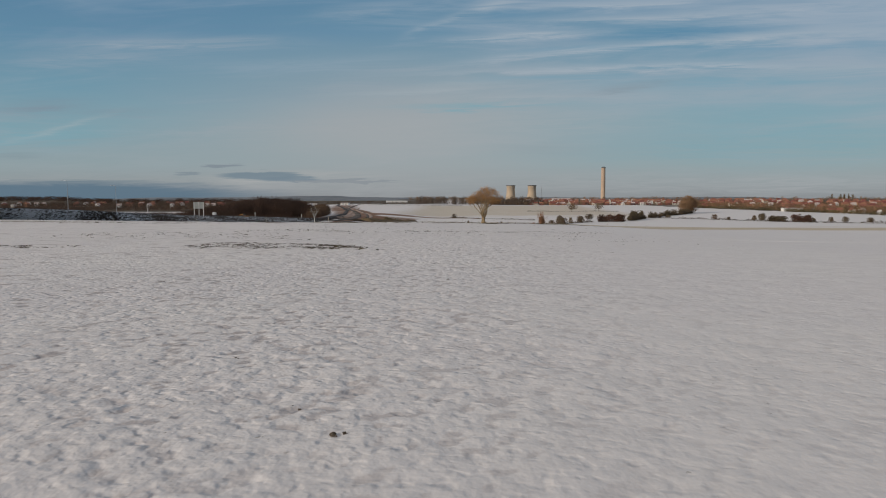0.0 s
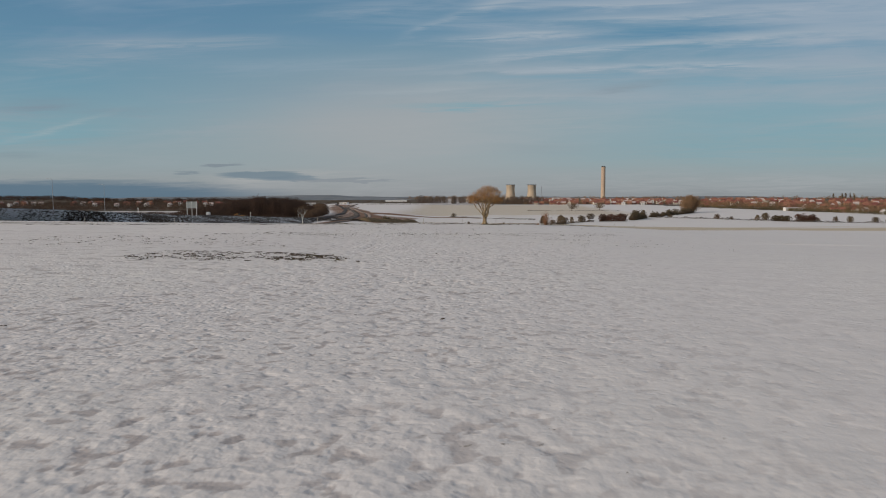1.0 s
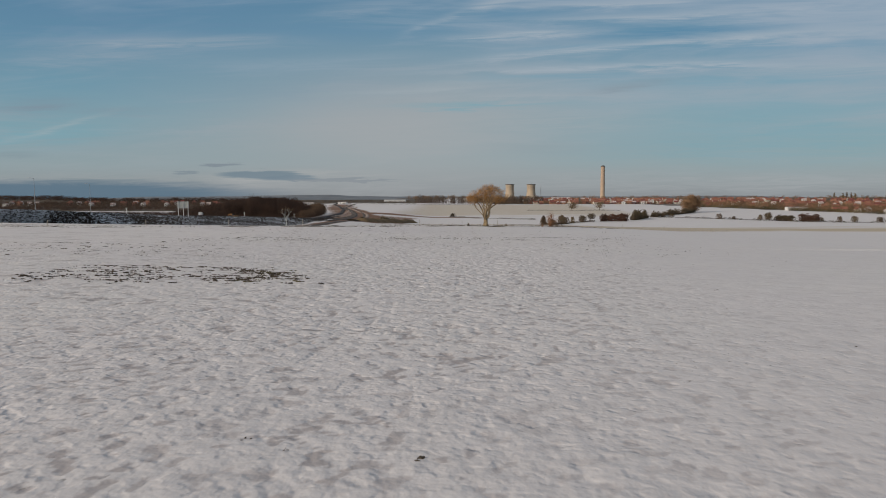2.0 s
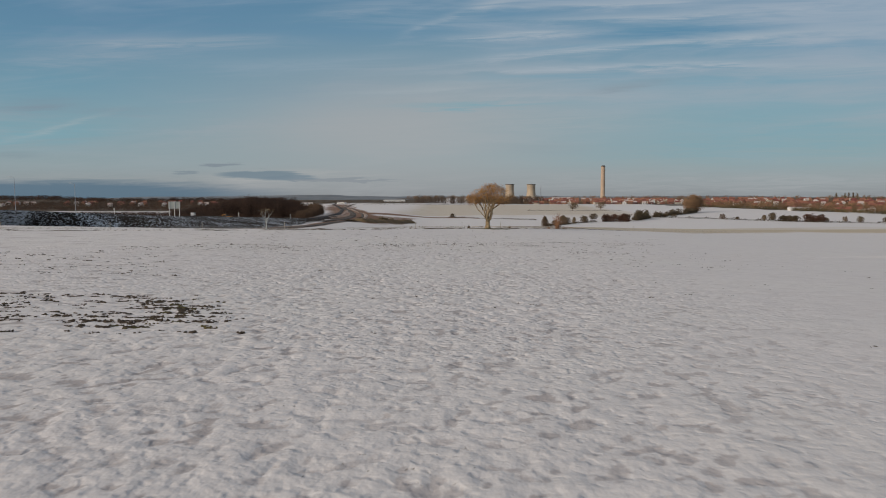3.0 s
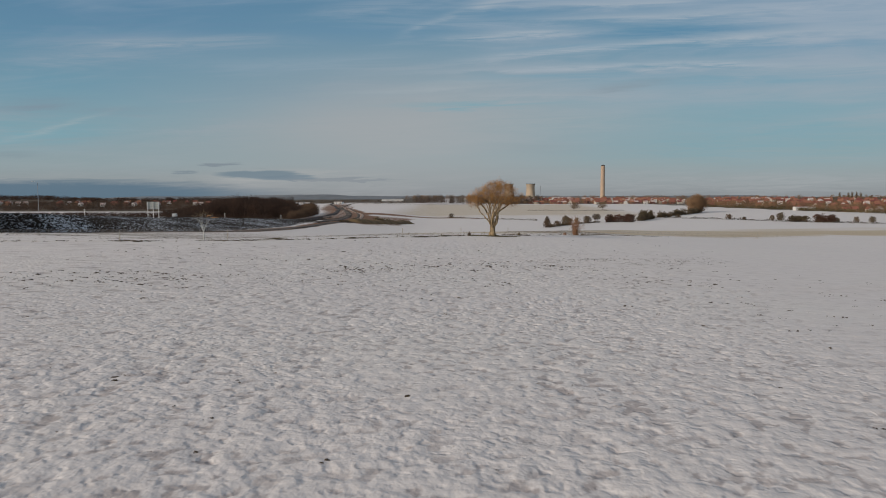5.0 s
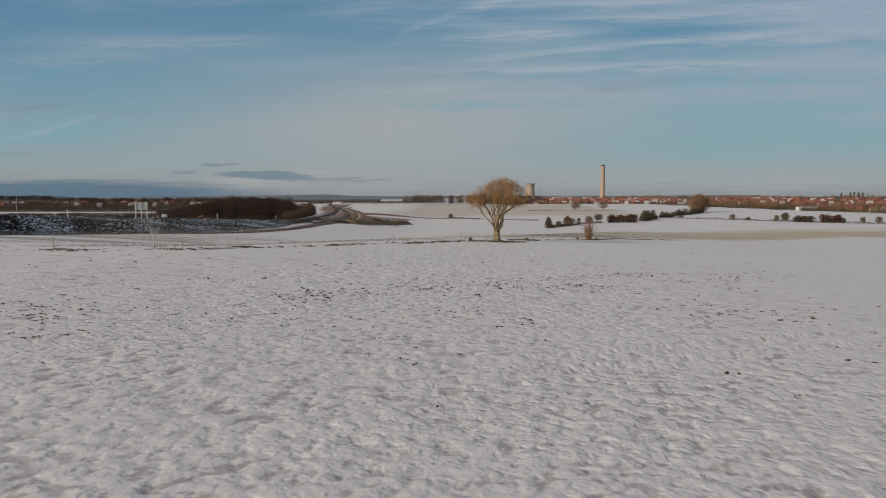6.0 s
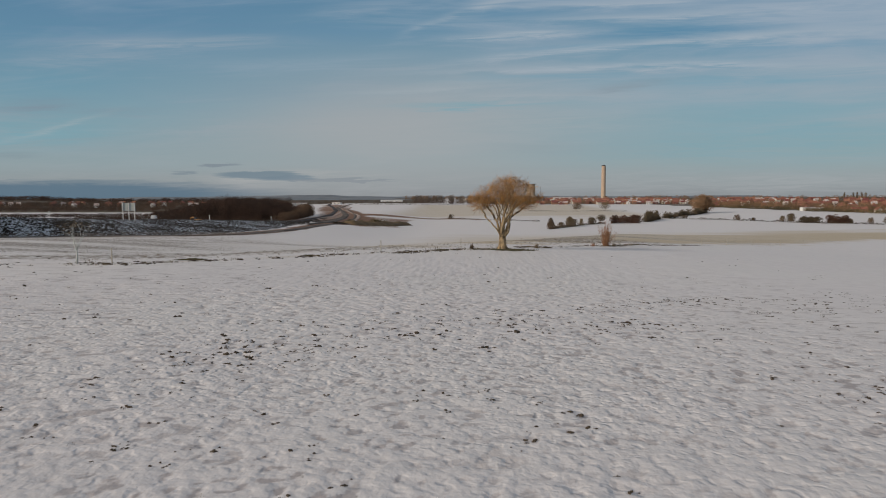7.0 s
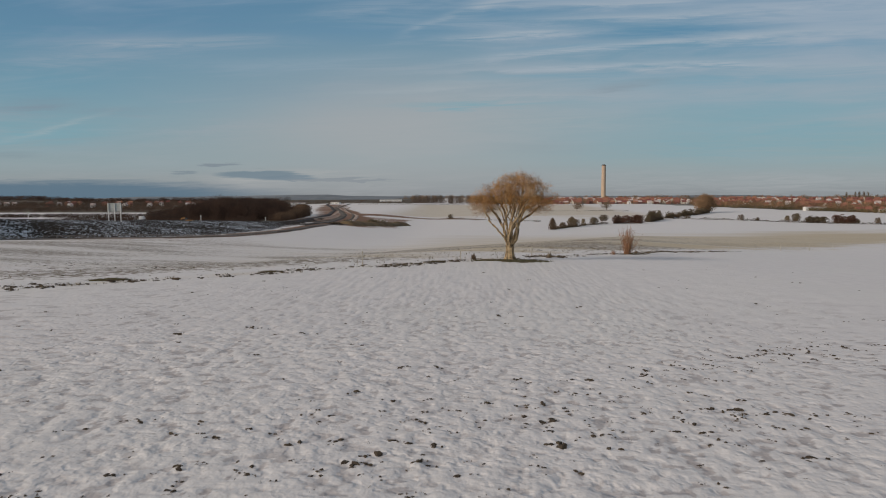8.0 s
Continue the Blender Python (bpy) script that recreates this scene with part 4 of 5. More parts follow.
for lx, ly, lh in ((-164.5, 283, 12.5), (-162.0, 318, 12.5), (-176.0, 246, 12.5)):
    lamp_post(lx, ly, lh)


def marker_post(x, y):
    p, s = road_top(y)
    b = empty("marker_post", pose(x, y, float(p[2]) - 0.3), "short white road marker post on the verge", "marker post", "road marker posts")
    part("shaft", box_mesh("shaft", (-0.12, -0.08, -0.3), (0.12, 0.08, 3.0), M_WHITE, 0.02), b)
    part("plate", box_mesh("plate", (-0.35, -0.12, 2.3), (0.35, -0.08, 3.1), M_SIGN, 0.01), b)


for mx, my in ((-146.0, 480), (-131.5, 558), (-163.0, 352)):
    marker_post(mx, my)


def parked_car(x, y):
    p, s = road_top(y)
    c = empty("van", pose(x, y, float(p[2]) + 0.14, 0, 0, 10), "white van standing on the embankment road", "van")
    bm = bmesh.new()
    prof = [(-2.4, 0.35), (2.3, 0.35), (2.4, 0.9), (1.9, 1.15), (1.3, 1.95), (-2.2, 2.0), (-2.4, 1.7)]
    sides = [[bm.verts.new((w, px, pz)) for px, pz in prof] for w in (-0.95, 0.95)]
    bm.faces.new(sides[0][::-1]), bm.faces.new(sides[1])
    for i in range(len(prof)):
        j = (i + 1) % len(prof)
        bm.faces.new((sides[0][i], sides[0][j], sides[1][j], sides[1][i]))
    bmesh.ops.recalc_face_normals(bm, faces=bm.faces[:])
    bmesh.ops.bevel(bm, geom=bm.edges[:], offset=0.08, segments=2, affect="EDGES")
    me = bpy.data.meshes.new("body")
    bm.to_mesh(me), bm.free()
    me.materials.append(M_VEHICLE)
    part("body", me, c)
    part("side_window", box_mesh("side_window", (0.945, 0.1, 1.25), (0.965, 1.3, 1.75), M_GLASS), c)
    for wx in (-0.85, 0.85):
        for wy in (-1.5, 1.5):
            w = part("wheel", lathe_mesh("wheel", [(0.0, -0.1), (0.33, -0.1), (0.35, -0.05), (0.35, 0.05), (0.33, 0.1), (0.0, 0.1)], M_RUBBER, 18), c, "", pose(wx, wy, 0.35, 0, 90, 0))
            part("hub", lathe_mesh("hub", [(0.0, 0.115), (0.18, 0.11), (0.2, 0.09)], M_STEEL, 12), w)


parked_car(-158.0, 434)


# excavator shape put in for what looks like an orange lorry
def excavator(x, y):
    p, s = road_top(y)
    e = empty("excavator", pose(x, y, float(p[2]) - 1.9, 0, 0, 70), "orange lorry beside the road, modelled as a tracked excavator", "excavator")
    for sx in (-1.2, 1.2):
        part("crawler", box_mesh("crawler", (sx - 0.35, -2.0, 0.0), (sx + 0.35, 2.0, 0.95), M_RUBBER, 0.25), e)
    part("body", box_mesh("body", (-1.4, -2.2, 1.0), (1.4, 1.3, 2.2), M_YELLOW, 0.15), e)
    part("cab", box_mesh("cab", (-1.4, 0.0, 2.2), (-0.2, 1.5, 3.2), M_GLASS, 0.1), e, "dark glazed cab")
    v, f = [], []
    tube(v, f, [(0.3, 1.2, 1.6), (0.3, 3.2, 3.3), (0.3, 5.2, 2.9)], [0.3, 0.34, 0.2], 4)
    part("boom", mesh_of("boom", v, f, M_YELLOW), e)
    v, f = [], []
    tube(v, f, [(0.3, 5.2, 3.0), (0.3, 5.6, 1.2)], [0.22, 0.16], 4)
    part("stick", mesh_of("stick", v, f, M_YELLOW), e)
    part("bucket", box_mesh("bucket", (-0.2, 5.1, 0.4), (0.8, 5.9, 1.2), M_DARKCAP, 0.1), e)


excavator(-150.0, 472)

# ------------------------------------------------------------------ hedge bank with its plants


def bank_y(x):
    return 161.5 + 1.05 * np.maximum(x, -26.0)


def merge(meshes):
    """Joins (verts, faces) pairs."""
    verts, faces = [], []
    for v, f in meshes:
        o = len(verts)
        verts += v
        faces += [tuple(i + o for i in q) for q in f]
    return verts, faces


def tuft(rng, x, y, z, size, count):
    verts, faces = [], []
    for _ in range(count):
        a, lean = rng.uniform(0, 6.283), rng.uniform(0.1, 0.9)
        w = Vector((math.cos(a) * lean, math.sin(a) * lean, 1.0)).normalized()
        p = Vector((x + rng.gauss(0, size * 0.4), y + rng.gauss(0, size * 0.4), z - 0.02))
        s = size * rng.uniform(0.05, 0.10)
        t = Vector((-math.sin(a), math.cos(a), 0)) * s
        o = len(verts)
        verts += [p + t, p - t, p + w.cross(t).normalized() * s, p + w * size * rng.uniform(0.5, 1.2)]
        faces += [(o, o + 1, o + 3), (o + 1, o + 2, o + 3), (o + 2, o, o + 3)]
    return verts, faces


def stuff(name, meshes, mat, label, category):
    v, f = merge(meshes)
    return tagged(new(name, mesh_of(name, v, f, mat)), label, category, kind="stuff")


def lump(rng, x, y, z, sx, sy, sz, turn, rings=3, sides=7):
    """A rough clod of earth."""
    verts, faces = [], []
    for i in range(rings):
        e = (i / rings) * 1.4
        for k in range(sides):
            a = 2 * math.pi * k / sides
            w = rng.uniform(0.75, 1.25)
            px, py = math.cos(a) * math.cos(e) * sx * w, math.sin(a) * math.cos(e) * sy * w
            verts.append(Vector((x + px * math.cos(turn) - py * math.sin(turn), y + px * math.sin(turn) + py * math.cos(turn), z - 0.35 * sz + math.sin(e) * sz * rng.uniform(0.7, 1.25))))
    verts.append(Vector((x + rng.gauss(0, sx * 0.3), y, z + sz * rng.uniform(0.4, 0.7))))
    for i in range(rings - 1):
        for k in range(sides):
            j = (k + 1) % sides
            faces.append((i * sides + k, i * sides + j, (i + 1) * sides + j, (i + 1) * sides + k))
    faces += [((rings - 1) * sides + k, (rings - 1) * sides + (k + 1) % sides, rings * sides) for k in range(sides)]
    return verts, faces


def scatter(seed, count, x0, x1, y0, y1, chance):
    """Random places in a stretch of the plan, thinned by chance(x, y), with the ground's height."""
    r = np.random.RandomState(seed)
    x, y = r.uniform(x0, x1, count), r.uniform(y0, y1, count)
    keep = r.random_sample(count) < chance(x, y)
    x, y = x[keep], y[keep]
    return list(zip(x.tolist(), y.tolist(), land(x, y).tolist()))


def crumb(rng, x, y, z, size):
    """A few small uneven bits of soil and stalks lying close together."""
    bits = []
    for _ in range(rng.randint(2, 4)):
        s = size * rng.uniform(0.35, 0.9)
        bits.append(lump(rng, x + rng.gauss(0, size * 1.2), y + rng.gauss(0, size * 0.9), z, s * rng.uniform(0.6, 1.4), s * rng.uniform(0.5, 0.9), s * rng.uniform(0.45, 1.0), rng.uniform(-0.6, 0.6), 2, 4))
    return merge(bits)


def bank_growth():
    rng = random.Random(21)
    dead, dark, olive = [], [], []

    r = np.random.RandomState(22)
    bx = r.uniform(-80, 46, 3900)
    by = bank_y(bx) + r.normal(0, 0.8, 3900) + 2.4 * (vnoise(bx * 0.25, bx * 0, 5) - 0.5)
    clump = fbm(bx * 0.22, bx * 0 + 3.0, 81, 3)
    keep = r.random_sample(3900) < (0.15 + 0.85 * smooth(clump, 0.30, 0.50)) * (1 - 0.9 * smooth(bx, 22, 46)) * (1 - 0.55 * smooth(-bx, 18, 30))
    bx, by = bx[keep], by[keep]
    for x, y, z in zip(bx.tolist(), by.tolist(), land(bx, by).tolist()):
        q = rng.random()
        if q < 0.55:
            s = rng.uniform(0.07, 0.26)
            dark.append(crumb(rng, x, y, z, s))
        elif q < 0.80:
            olive.append(tuft(rng, x, y, z, rng.uniform(0.07, 0.2), 12))
        else:
            dead.append(tuft(rng, x, y, z, rng.uniform(0.08, 0.26), 10))
    for x, y, z in scatter(23, 9000, -30, 30, 130, 215, lambda x, y: 0.34 * smooth(beyond(x, y), 0.5, 2) * (1 - smooth(beyond(x, y), 5, 14)) * (0.4 + smooth(x, -15, 0))):
        dead.append(tuft(rng, x, y, z, rng.uniform(0.10, 0.30), 4))
    for x, y, z in scatter(24, 26000, -120, 30, 60, 260, lambda x, y: 0.35 * smooth(beyond(x, y), 2, 6) * (1 - smooth(beyond(x, y), 20, 75)) * smooth(fbm(x * 0.07, y * 0.07, 87, 3), 0.40, 0.62)):
        dark.append(crumb(rng, x, y, z, rng.uniform(0.04, 0.17)))
    stuff("bank_turf", olive, M_OLIVE, "brown and olive tussocks along the snowy hedge bank", "grass")
    stuff("bank_grass", dead, M_TUFT, "pale dead grass tufts along the snowy hedge bank", "grass")
    stuff("bank_weeds", dark, M_SOIL, "dark withered weeds along the snowy hedge bank", "weeds")


bank_growth()


def turf(x, y, rx, ry, ang, seed, tall):
    """A low uneven cushion of bare grass that shows where no snow lies."""
    rng = random.Random(seed)
    rings, sides = 9, 40
    X, Y, Z = np.zeros((rings, sides + 1)), np.zeros((rings, sides + 1)), np.zeros((rings, sides + 1))
    for i in range(rings):
        for k in range(sides + 1):
            a = 2 * math.pi * (k % sides) / sides
            wob = 0.65 + 0.7 * float(fbm(np.array(math.cos(a) * 2.2 + seed), np.array(math.sin(a) * 2.2), seed, 3))
            r = i / (rings - 1) * wob
            px, py = math.cos(a) * rx * r, math.sin(a) * ry * r
            wx, wy = x + px * math.cos(ang) - py * math.sin(ang), y + px * math.sin(ang) + py * math.cos(ang)
            X[i, k], Y[i, k] = wx, wy
            Z[i, k] = spot(wx, wy) + tall * (1 - (i / (rings - 1)) ** 2) * (0.5 + float(vnoise(np.array(wx * 3), np.array(wy * 3), 5))) - (0.06 if i == rings - 1 else 0)
    tagged(new("grass_patch", sheet("grass_patch", X, Y, Z, M_GREEN)), "bare patch of winter grass melted free of snow", "grass", kind="stuff")
    blades_here = []
    for _ in range(int(90 * rx)):
        a, r = rng.uniform(0, 6.283), rng.random() ** 0.5 * 1.1
        px, py = math.cos(a) * rx * r, math.sin(a) * ry * r
        wx, wy = x + px * math.cos(ang) - py * math.sin(ang), y + px * math.sin(ang) + py * math.cos(ang)
        blades_here.append(tuft(rng, wx, wy, spot(wx, wy), rng.uniform(0.06, 0.2), 6))
    stuff("grass_blades", blades_here, M_GREEN, "short winter grass where the snow has melted", "grass")


turf(5.9, 163.9, 3.3, 1.9, 0.35, 3, 0.06)
turf(2.6, 162.9, 1.5, 0.5, 0.5, 4, 0.08)
turf(-22.0, 139.6, 1.3, 0.5, 0.5, 7, 0.14)
turf(-14.0, 147.2, 0.8, 0.35, 0.8, 9, 0.1)
turf(-2.0, 159.8, 1.0, 0.35, 0.8, 12, 0.1)
turf(21.4, 181.6, 2.2, 0.6, 0.5, 15, 0.06)


def fan_bush(x, y, height, width, n, mat, label, seed, upright=0.36, name="bush", group=""):
    """Many stems that rise together from one stool, with side twigs."""
    rng = random.Random(seed)
    verts, faces, tips = [], [], []
    for _ in range(n):
        a, lean = rng.uniform(0, 6.283), abs(rng.gauss(0, upright))
        way = Vector((math.cos(a) * math.sin(lean), math.sin(a) * math.sin(lean), math.cos(lean)))
        ln = height * rng.uniform(0.6, 1.05) * (1 - lean * 0.35)
        p0 = Vector((rng.gauss(0, width * 0.07), rng.gauss(0, width * 0.07), -0.05))
        p1 = p0 + way * ln * 0.5 + Vector((rng.gauss(0, 0.06), rng.gauss(0, 0.06), 0))
        p2 = p0 + way * ln + Vector((0, 0, ln * 0.05))
        tube(verts, faces, [p0, p1, p2], [0.034, 0.026, 0.007], 3)
        tips += [(p1, way, ln * 0.3), (p1 * 0.5 + p2 * 0.5, way, ln * 0.3), (p0 * 0.5 + p1 * 0.5, way, ln * 0.3)]
    b = empty(name, pose(x, y, spot(x, y) - 0.05), label, "bush", group)
    part("stem", mesh_of("stem", verts, faces, mat), b)
    v, f = blades(rng, tips, 4, height * 0.14, 0.009)
    part("twig", mesh_of("twig", v, f, mat), b)
    return b


fan_bush(20.6, 181.0, 3.7, 2.4, 60, M_REDBUSH, "upright leafless bush with reddish twigs on the hedge bank", 31)
fan_bush(18.6, 179.6, 0.65, 1.4, 34, M_REDBUSH, "low tangle of reddish twigs beside a taller bush", 35, 0.7)
fan_bush(22.4, 183.6, 0.6, 1.4, 34, M_BUSH, "low tangle of brown twigs beside a taller bush", 36, 0.7)
fan_bush(1.5, 163.6, 0.7, 0.8, 30, M_BUSH, "small dark withered bush in snow", 33, 0.6)
fan_bush(9.6, 169.4, 0.8, 0.9, 30, M_BUSH, "small dark withered bush in snow", 34, 0.6)


def sapling(x, y, height):
    rng = random.Random(5)
    t = empty("sapling", pose(x, y, spot(x, y) - 0.05), "young bare sapling with pale silvery bark", "tree")
    verts, faces, tips = [], [], []
    tube(verts, faces, [(0, 0, 0), (0.03, 0, 0.6), (0.0, 0.03, 1.25)], [0.10, 0.075, 0.06], 7)
    part("trunk", mesh_of("trunk", verts, faces, M_SIGN, True), t)
    verts, faces = [], []
    for a, lean in ((0.2, 0.4), (2.8, 0.55), (1.5, 0.2), (4.0, 0.5), (5.2, 0.35)):
        way = Vector((math.cos(a) * math.sin(lean), math.sin(a) * math.sin(lean), math.cos(lean)))
        grow(rng, Vector((0, 0, 1.05)), way, height * 0.34, 0.038, 2, 4, verts, faces, tips, lambda p: p.z < height, 0.25, 0.05)
    part("branch", mesh_of("branch", verts, faces, M_SIGN, True), t)
    v, f = blades(rng, tips, 2, 0.3, 0.006)
    part("twig", mesh_of("twig", v, f, M_BARK), t)


sapling(-29.0, 135.5, 3.1)

stake_mesh = box_mesh("shaft", (-0.04, -0.035, -0.2), (0.04, 0.035, 1.15), M_POSTWOOD, 0.01)
stake_cap = box_mesh("cap", (-0.047, -0.042, 1.15), (0.047, 0.042, 1.19), M_POSTWOOD, 0.01)
for sx, off in ((-69.0, 1.0), (-52.5, 1.2), (-38.5, 1.0), (-26.2, 1.1), (-8.0, 1.0), (0.2, 1.2), (7.9, 1.1), (43.6, 1.0), (51.2, 1.0), (59.8, 1.0), (71.0, 1.0), (82.0, 1.0)):
    sy = float(bank_y(sx)) + off
    st = empty("fence_stake", pose(sx, sy, spot(sx, sy)), "slim pale wooden fence stake in the hedge bank", "fence stake", "stakes along the hedge bank")
    part("shaft", stake_mesh, st)
    part("cap", stake_cap, st)

# ------------------------------------------------------------------ near field: clods, tufts


def clods():
    rng = random.Random(8)
    soil, grassy = [], []
    for x0, x1, y0, y1, count, size in ((-22.5, -6.6, 54.4, 62.8, 760, 0.12), (-12.4, -7.2, 55.0, 62.2, 200, 0.17), (-41, -31, 54.2, 57.0, 130, 0.15), (-46, -14, 70, 88, 500, 0.11)):
        for _ in range(count):
            x, y = rng.uniform(x0, x1), rng.uniform(y0, y1)
            y = round(y / 0.95) * 0.95 + rng.gauss(0, 0.17)
            if x > -7.4 - 0.5 * (y - 55.5) + rng.gauss(0, 0.5):
                continue
            if fbm(np.array(x * 0.45), np.array(y * 0.6), 91, 3) < 0.40 and rng.random() < 0.75:
                continue
            s = size * rng.uniform(0.4, 1.3)
            long = s * rng.uniform(0.9, 2.4)
            z = spot(x, y)
            bits = [lump(rng, x + rng.gauss(0, long * 0.55), y + rng.gauss(0, s * 0.35), z, s * rng.uniform(0.25, 0.75), s * rng.uniform(0.2, 0.45), s * rng.uniform(0.25, 0.7), rng.gauss(0.05, 0.5), 2, 6) for _ in range(rng.randint(3, 6))]
            green = -11.0 < x < -7.0 and rng.random() < 0.25
            if rng.random() < 0.5:
                bits.append(tuft(rng, x, y, z, s * rng.uniform(0.35, 0.6), 9))
            (grassy if green else soil).append(merge(bits))
    for x0, x1, y in ((-16.5, -12.9, 62.3), (-22, -17, 62.6)):
        for k in range(int((x1 - x0) / 0.35)):
            x = x0 + k * 0.35
            if rng.random() < 0.7:
                yy = y + rng.gauss(0, 0.14)
                soil.append(lump(rng, x, yy, spot(x, yy), 0.3 * rng.uniform(0.5, 1.1), 0.13, 0.07, rng.gauss(0, 0.3)))
    stuff("soil_clods", soil, M_SOIL, "dark turned clods of earth poking through snow", "soil")
    stuff("turf_clods", grassy, M_GREEN, "grassy clods poking through snow", "soil")


clods()


def field_tufts():
    rng = random.Random(14)
    out, pats = [], []

    def chance(x, y):
        d = fbm(x * 0.16, y * 0.16, 61, 3)
        trail = np.interp(x, [-11, -8.5, -3.4, 6.6, 15.2, 40], [100, 105.8, 114.1, 120.3, 125.3, 139])
        band = np.exp(-((y - 112 - 0.65 * x) / 3.6) ** 2) + 0.4 * np.exp(-((y - 101 - 0.3 * x) / 2.5) ** 2)
        band = band + 0.9 * np.exp(-((y - 111 - 1.04 * x) / 0.7) ** 2) * smooth(x, 4, 7) + 0.5 * np.exp(-((y - trail) / 1.2) ** 2)
        p = smooth(d, 0.46, 0.64) * 0.07 + 0.010 + band * 0.62 * smooth(d, 0.32, 0.54)
        return p * (0.07 + 0.93 * smooth(y, 40, 92)) * (1 - 0.5 * smooth(x, 16, 28)) * (beyond(x, y) < -3)

    for x, y, z in scatter(15, 62000, -32, 32, 8, 165, chance):
        s = rng.uniform(0.035, 0.105) * (1.5 if rng.random() < 0.2 else 1.0) * (0.75 + 0.35 * float(smooth(y, 60, 95)))
        if rng.random() < 0.4:
            out.append(tuft(rng, x, y, z, s * 0.6, 7))
        if rng.random() < 0.75:
            pats.append(crumb(rng, x, y, z, s * 0.9))
    stuff("grass_tufts", out, M_TUFT, "scattered dead grass tips sticking out of snow", "grass")
    stuff("earth_specks", pats, M_SOIL, "small dark lumps of soil scattered over snow", "soil")


field_tufts()

# ------------------------------------------------------------------ valley hedges and single trees


def bush_at(x, y, height, width, n, mat, label, seed, thick=0.10, name="bush", group="bushes of the valley hedges", foot=0.0):
    rng = random.Random(seed)
    b = empty(name, pose(x, y, spot(x, y) - 0.2), label, "bush", group)
    part("crown", mesh_of("crown", *brush(rng, int(n * 3), height, width, thick, foot, 0.25, mat is M_BUSH), mat), b)
    return b


BROWN, DARK = "bare brown hedgerow bush in the snowy valley", "dark dense hedgerow scrub in the snowy valley"
for i, (bx, by, bh, bw, n, mat) in enumerate((
        (77, 664, 10.5, 7.5, 420, M_BUSH), (84, 684, 3.0, 6, 200, M_BUSH), (92, 705, 6, 7, 300, M_BUSH), (102, 726, 10.5, 10, 460, M_BUSH), (108, 734, 8, 7, 300, M_BUSH), (119, 755, 7.5, 5, 200, M_BUSH),
        (134, 783, 9, 9, 380, M_DARKBUSH), (-12, 985, 6, 7, 260, M_DARKBUSH), (333, 912, 7.5, 7, 260, M_BUSH), (344, 892, 4, 6, 220, M_DARKBUSH), (366, 868, 7, 7, 260, M_BUSH), (376, 868, 10, 11, 480, M_DARKBUSH),
        (410, 808, 5, 5, 200, M_BUSH), (424, 800, 7, 5.5, 220, M_BUSH), (436, 792, 7, 8, 260, M_DARKBUSH), (462, 790, 6, 9, 260, M_DARKBUSH), (296, 990, 4, 9, 260, M_DARKBUSH), (282, 985, 5, 9, 260, M_DARKBUSH))):
    bush_at(bx, by, bh, bw, n, mat, BROWN if mat is M_BUSH else DARK, 100 + i, 0.16)


def hedge_line(pts, height, width, per, mat, label, seed, thick=0.16, uneven=0.5):
    """A running hedge: low growth all along, joined."""
    rng = random.Random(seed)
    line = along(pts, 2.5)
    out = []
    for x, y in line:
        h = height * (1 - uneven + uneven * 1.7 * float(smooth(fbm(np.array(x * 0.07), np.array(y * 0.07), seed, 3), 0.26, 0.62))) * rng.uniform(0.8, 1.2)
        v, f = brush(rng, per, h, width, thick, 0.0, 0.3)
        z = spot(x, y) - 0.15
        out.append(([p + Vector((x + rng.gauss(0, 0.6), y + rng.gauss(0, 0.6), z)) for p in v], f))
    v, f = merge(out)
    return tagged(new("hedge", mesh_of("hedge", v, f, mat)), label, "hedge", kind="stuff")


hedge_line([(76, 662), (104, 728), (134, 785), (157, 812)], 2.0, 3.0, 20, M_DARKBUSH, "low dark hedge between snowy fields", 201)
hedge_line([(157, 812), (172, 812), (196, 812)], 7.5, 8.0, 120, M_BROWNHEDGE, "broad brown overgrown hedge between snowy fields", 202, 0.2, 0.3)
hedge_line([(207, 850), (228, 900), (250, 948)], 8.0, 9.0, 110, M_DARKBUSH, "broad dark overgrown hedge between snowy fields", 203, 0.2, 0.6)
hedge_line([(262, 968), (296, 1028), (322, 1070), (356, 1118), (398, 1200)], 7.0, 9.0, 60, M_DARKBUSH, "dark overgrown hedge running up between snowy fields", 208, 0.2, 0.5)
hedge_line([(-20, 990), (26, 951), (96, 868)], 1.6, 2.5, 14, M_DARKBUSH, "thin low hedge between snowy fields", 204)
hedge_line([(264, 970), (325, 911), (353, 835), (378, 790), (408, 768), (480, 720)], 2.4, 3.5, 22, M_DARKBUSH, "low dark hedge between snowy fields", 205)
hedge_line([(-240, 1688), (-120, 1664), (60, 1745)], 1.6, 3.0, 12, M_DARKBUSH, "thin low hedge along the top of a snowy field", 212)
hedge_line([(120, 1310), (210, 1305), (300, 1298)], 1.8, 3.0, 14, M_DARKBUSH, "thin low hedge between snowy fields", 206)
hedge_line([(363, 826), (372, 816), (381, 808)], 8.5, 8.0, 120, M_DARKBUSH, "broad dark overgrown hedge between snowy fields", 210, 0.2, 0.3)
hedge_line([(380, 806), (392, 800), (406, 796)], 8.5, 8.0, 130, M_BROWNHEDGE, "broad brown overgrown hedge between snowy fields", 211, 0.2, 0.35)
# dark strip added for the shadow along the heap's foot
hedge_line([(-98, 600), (-80, 640), (-52, 730)], 1.4, 2.0, 26, M_DARKBUSH, "low dark growth added as the shadow line of a spoil heap", 209)
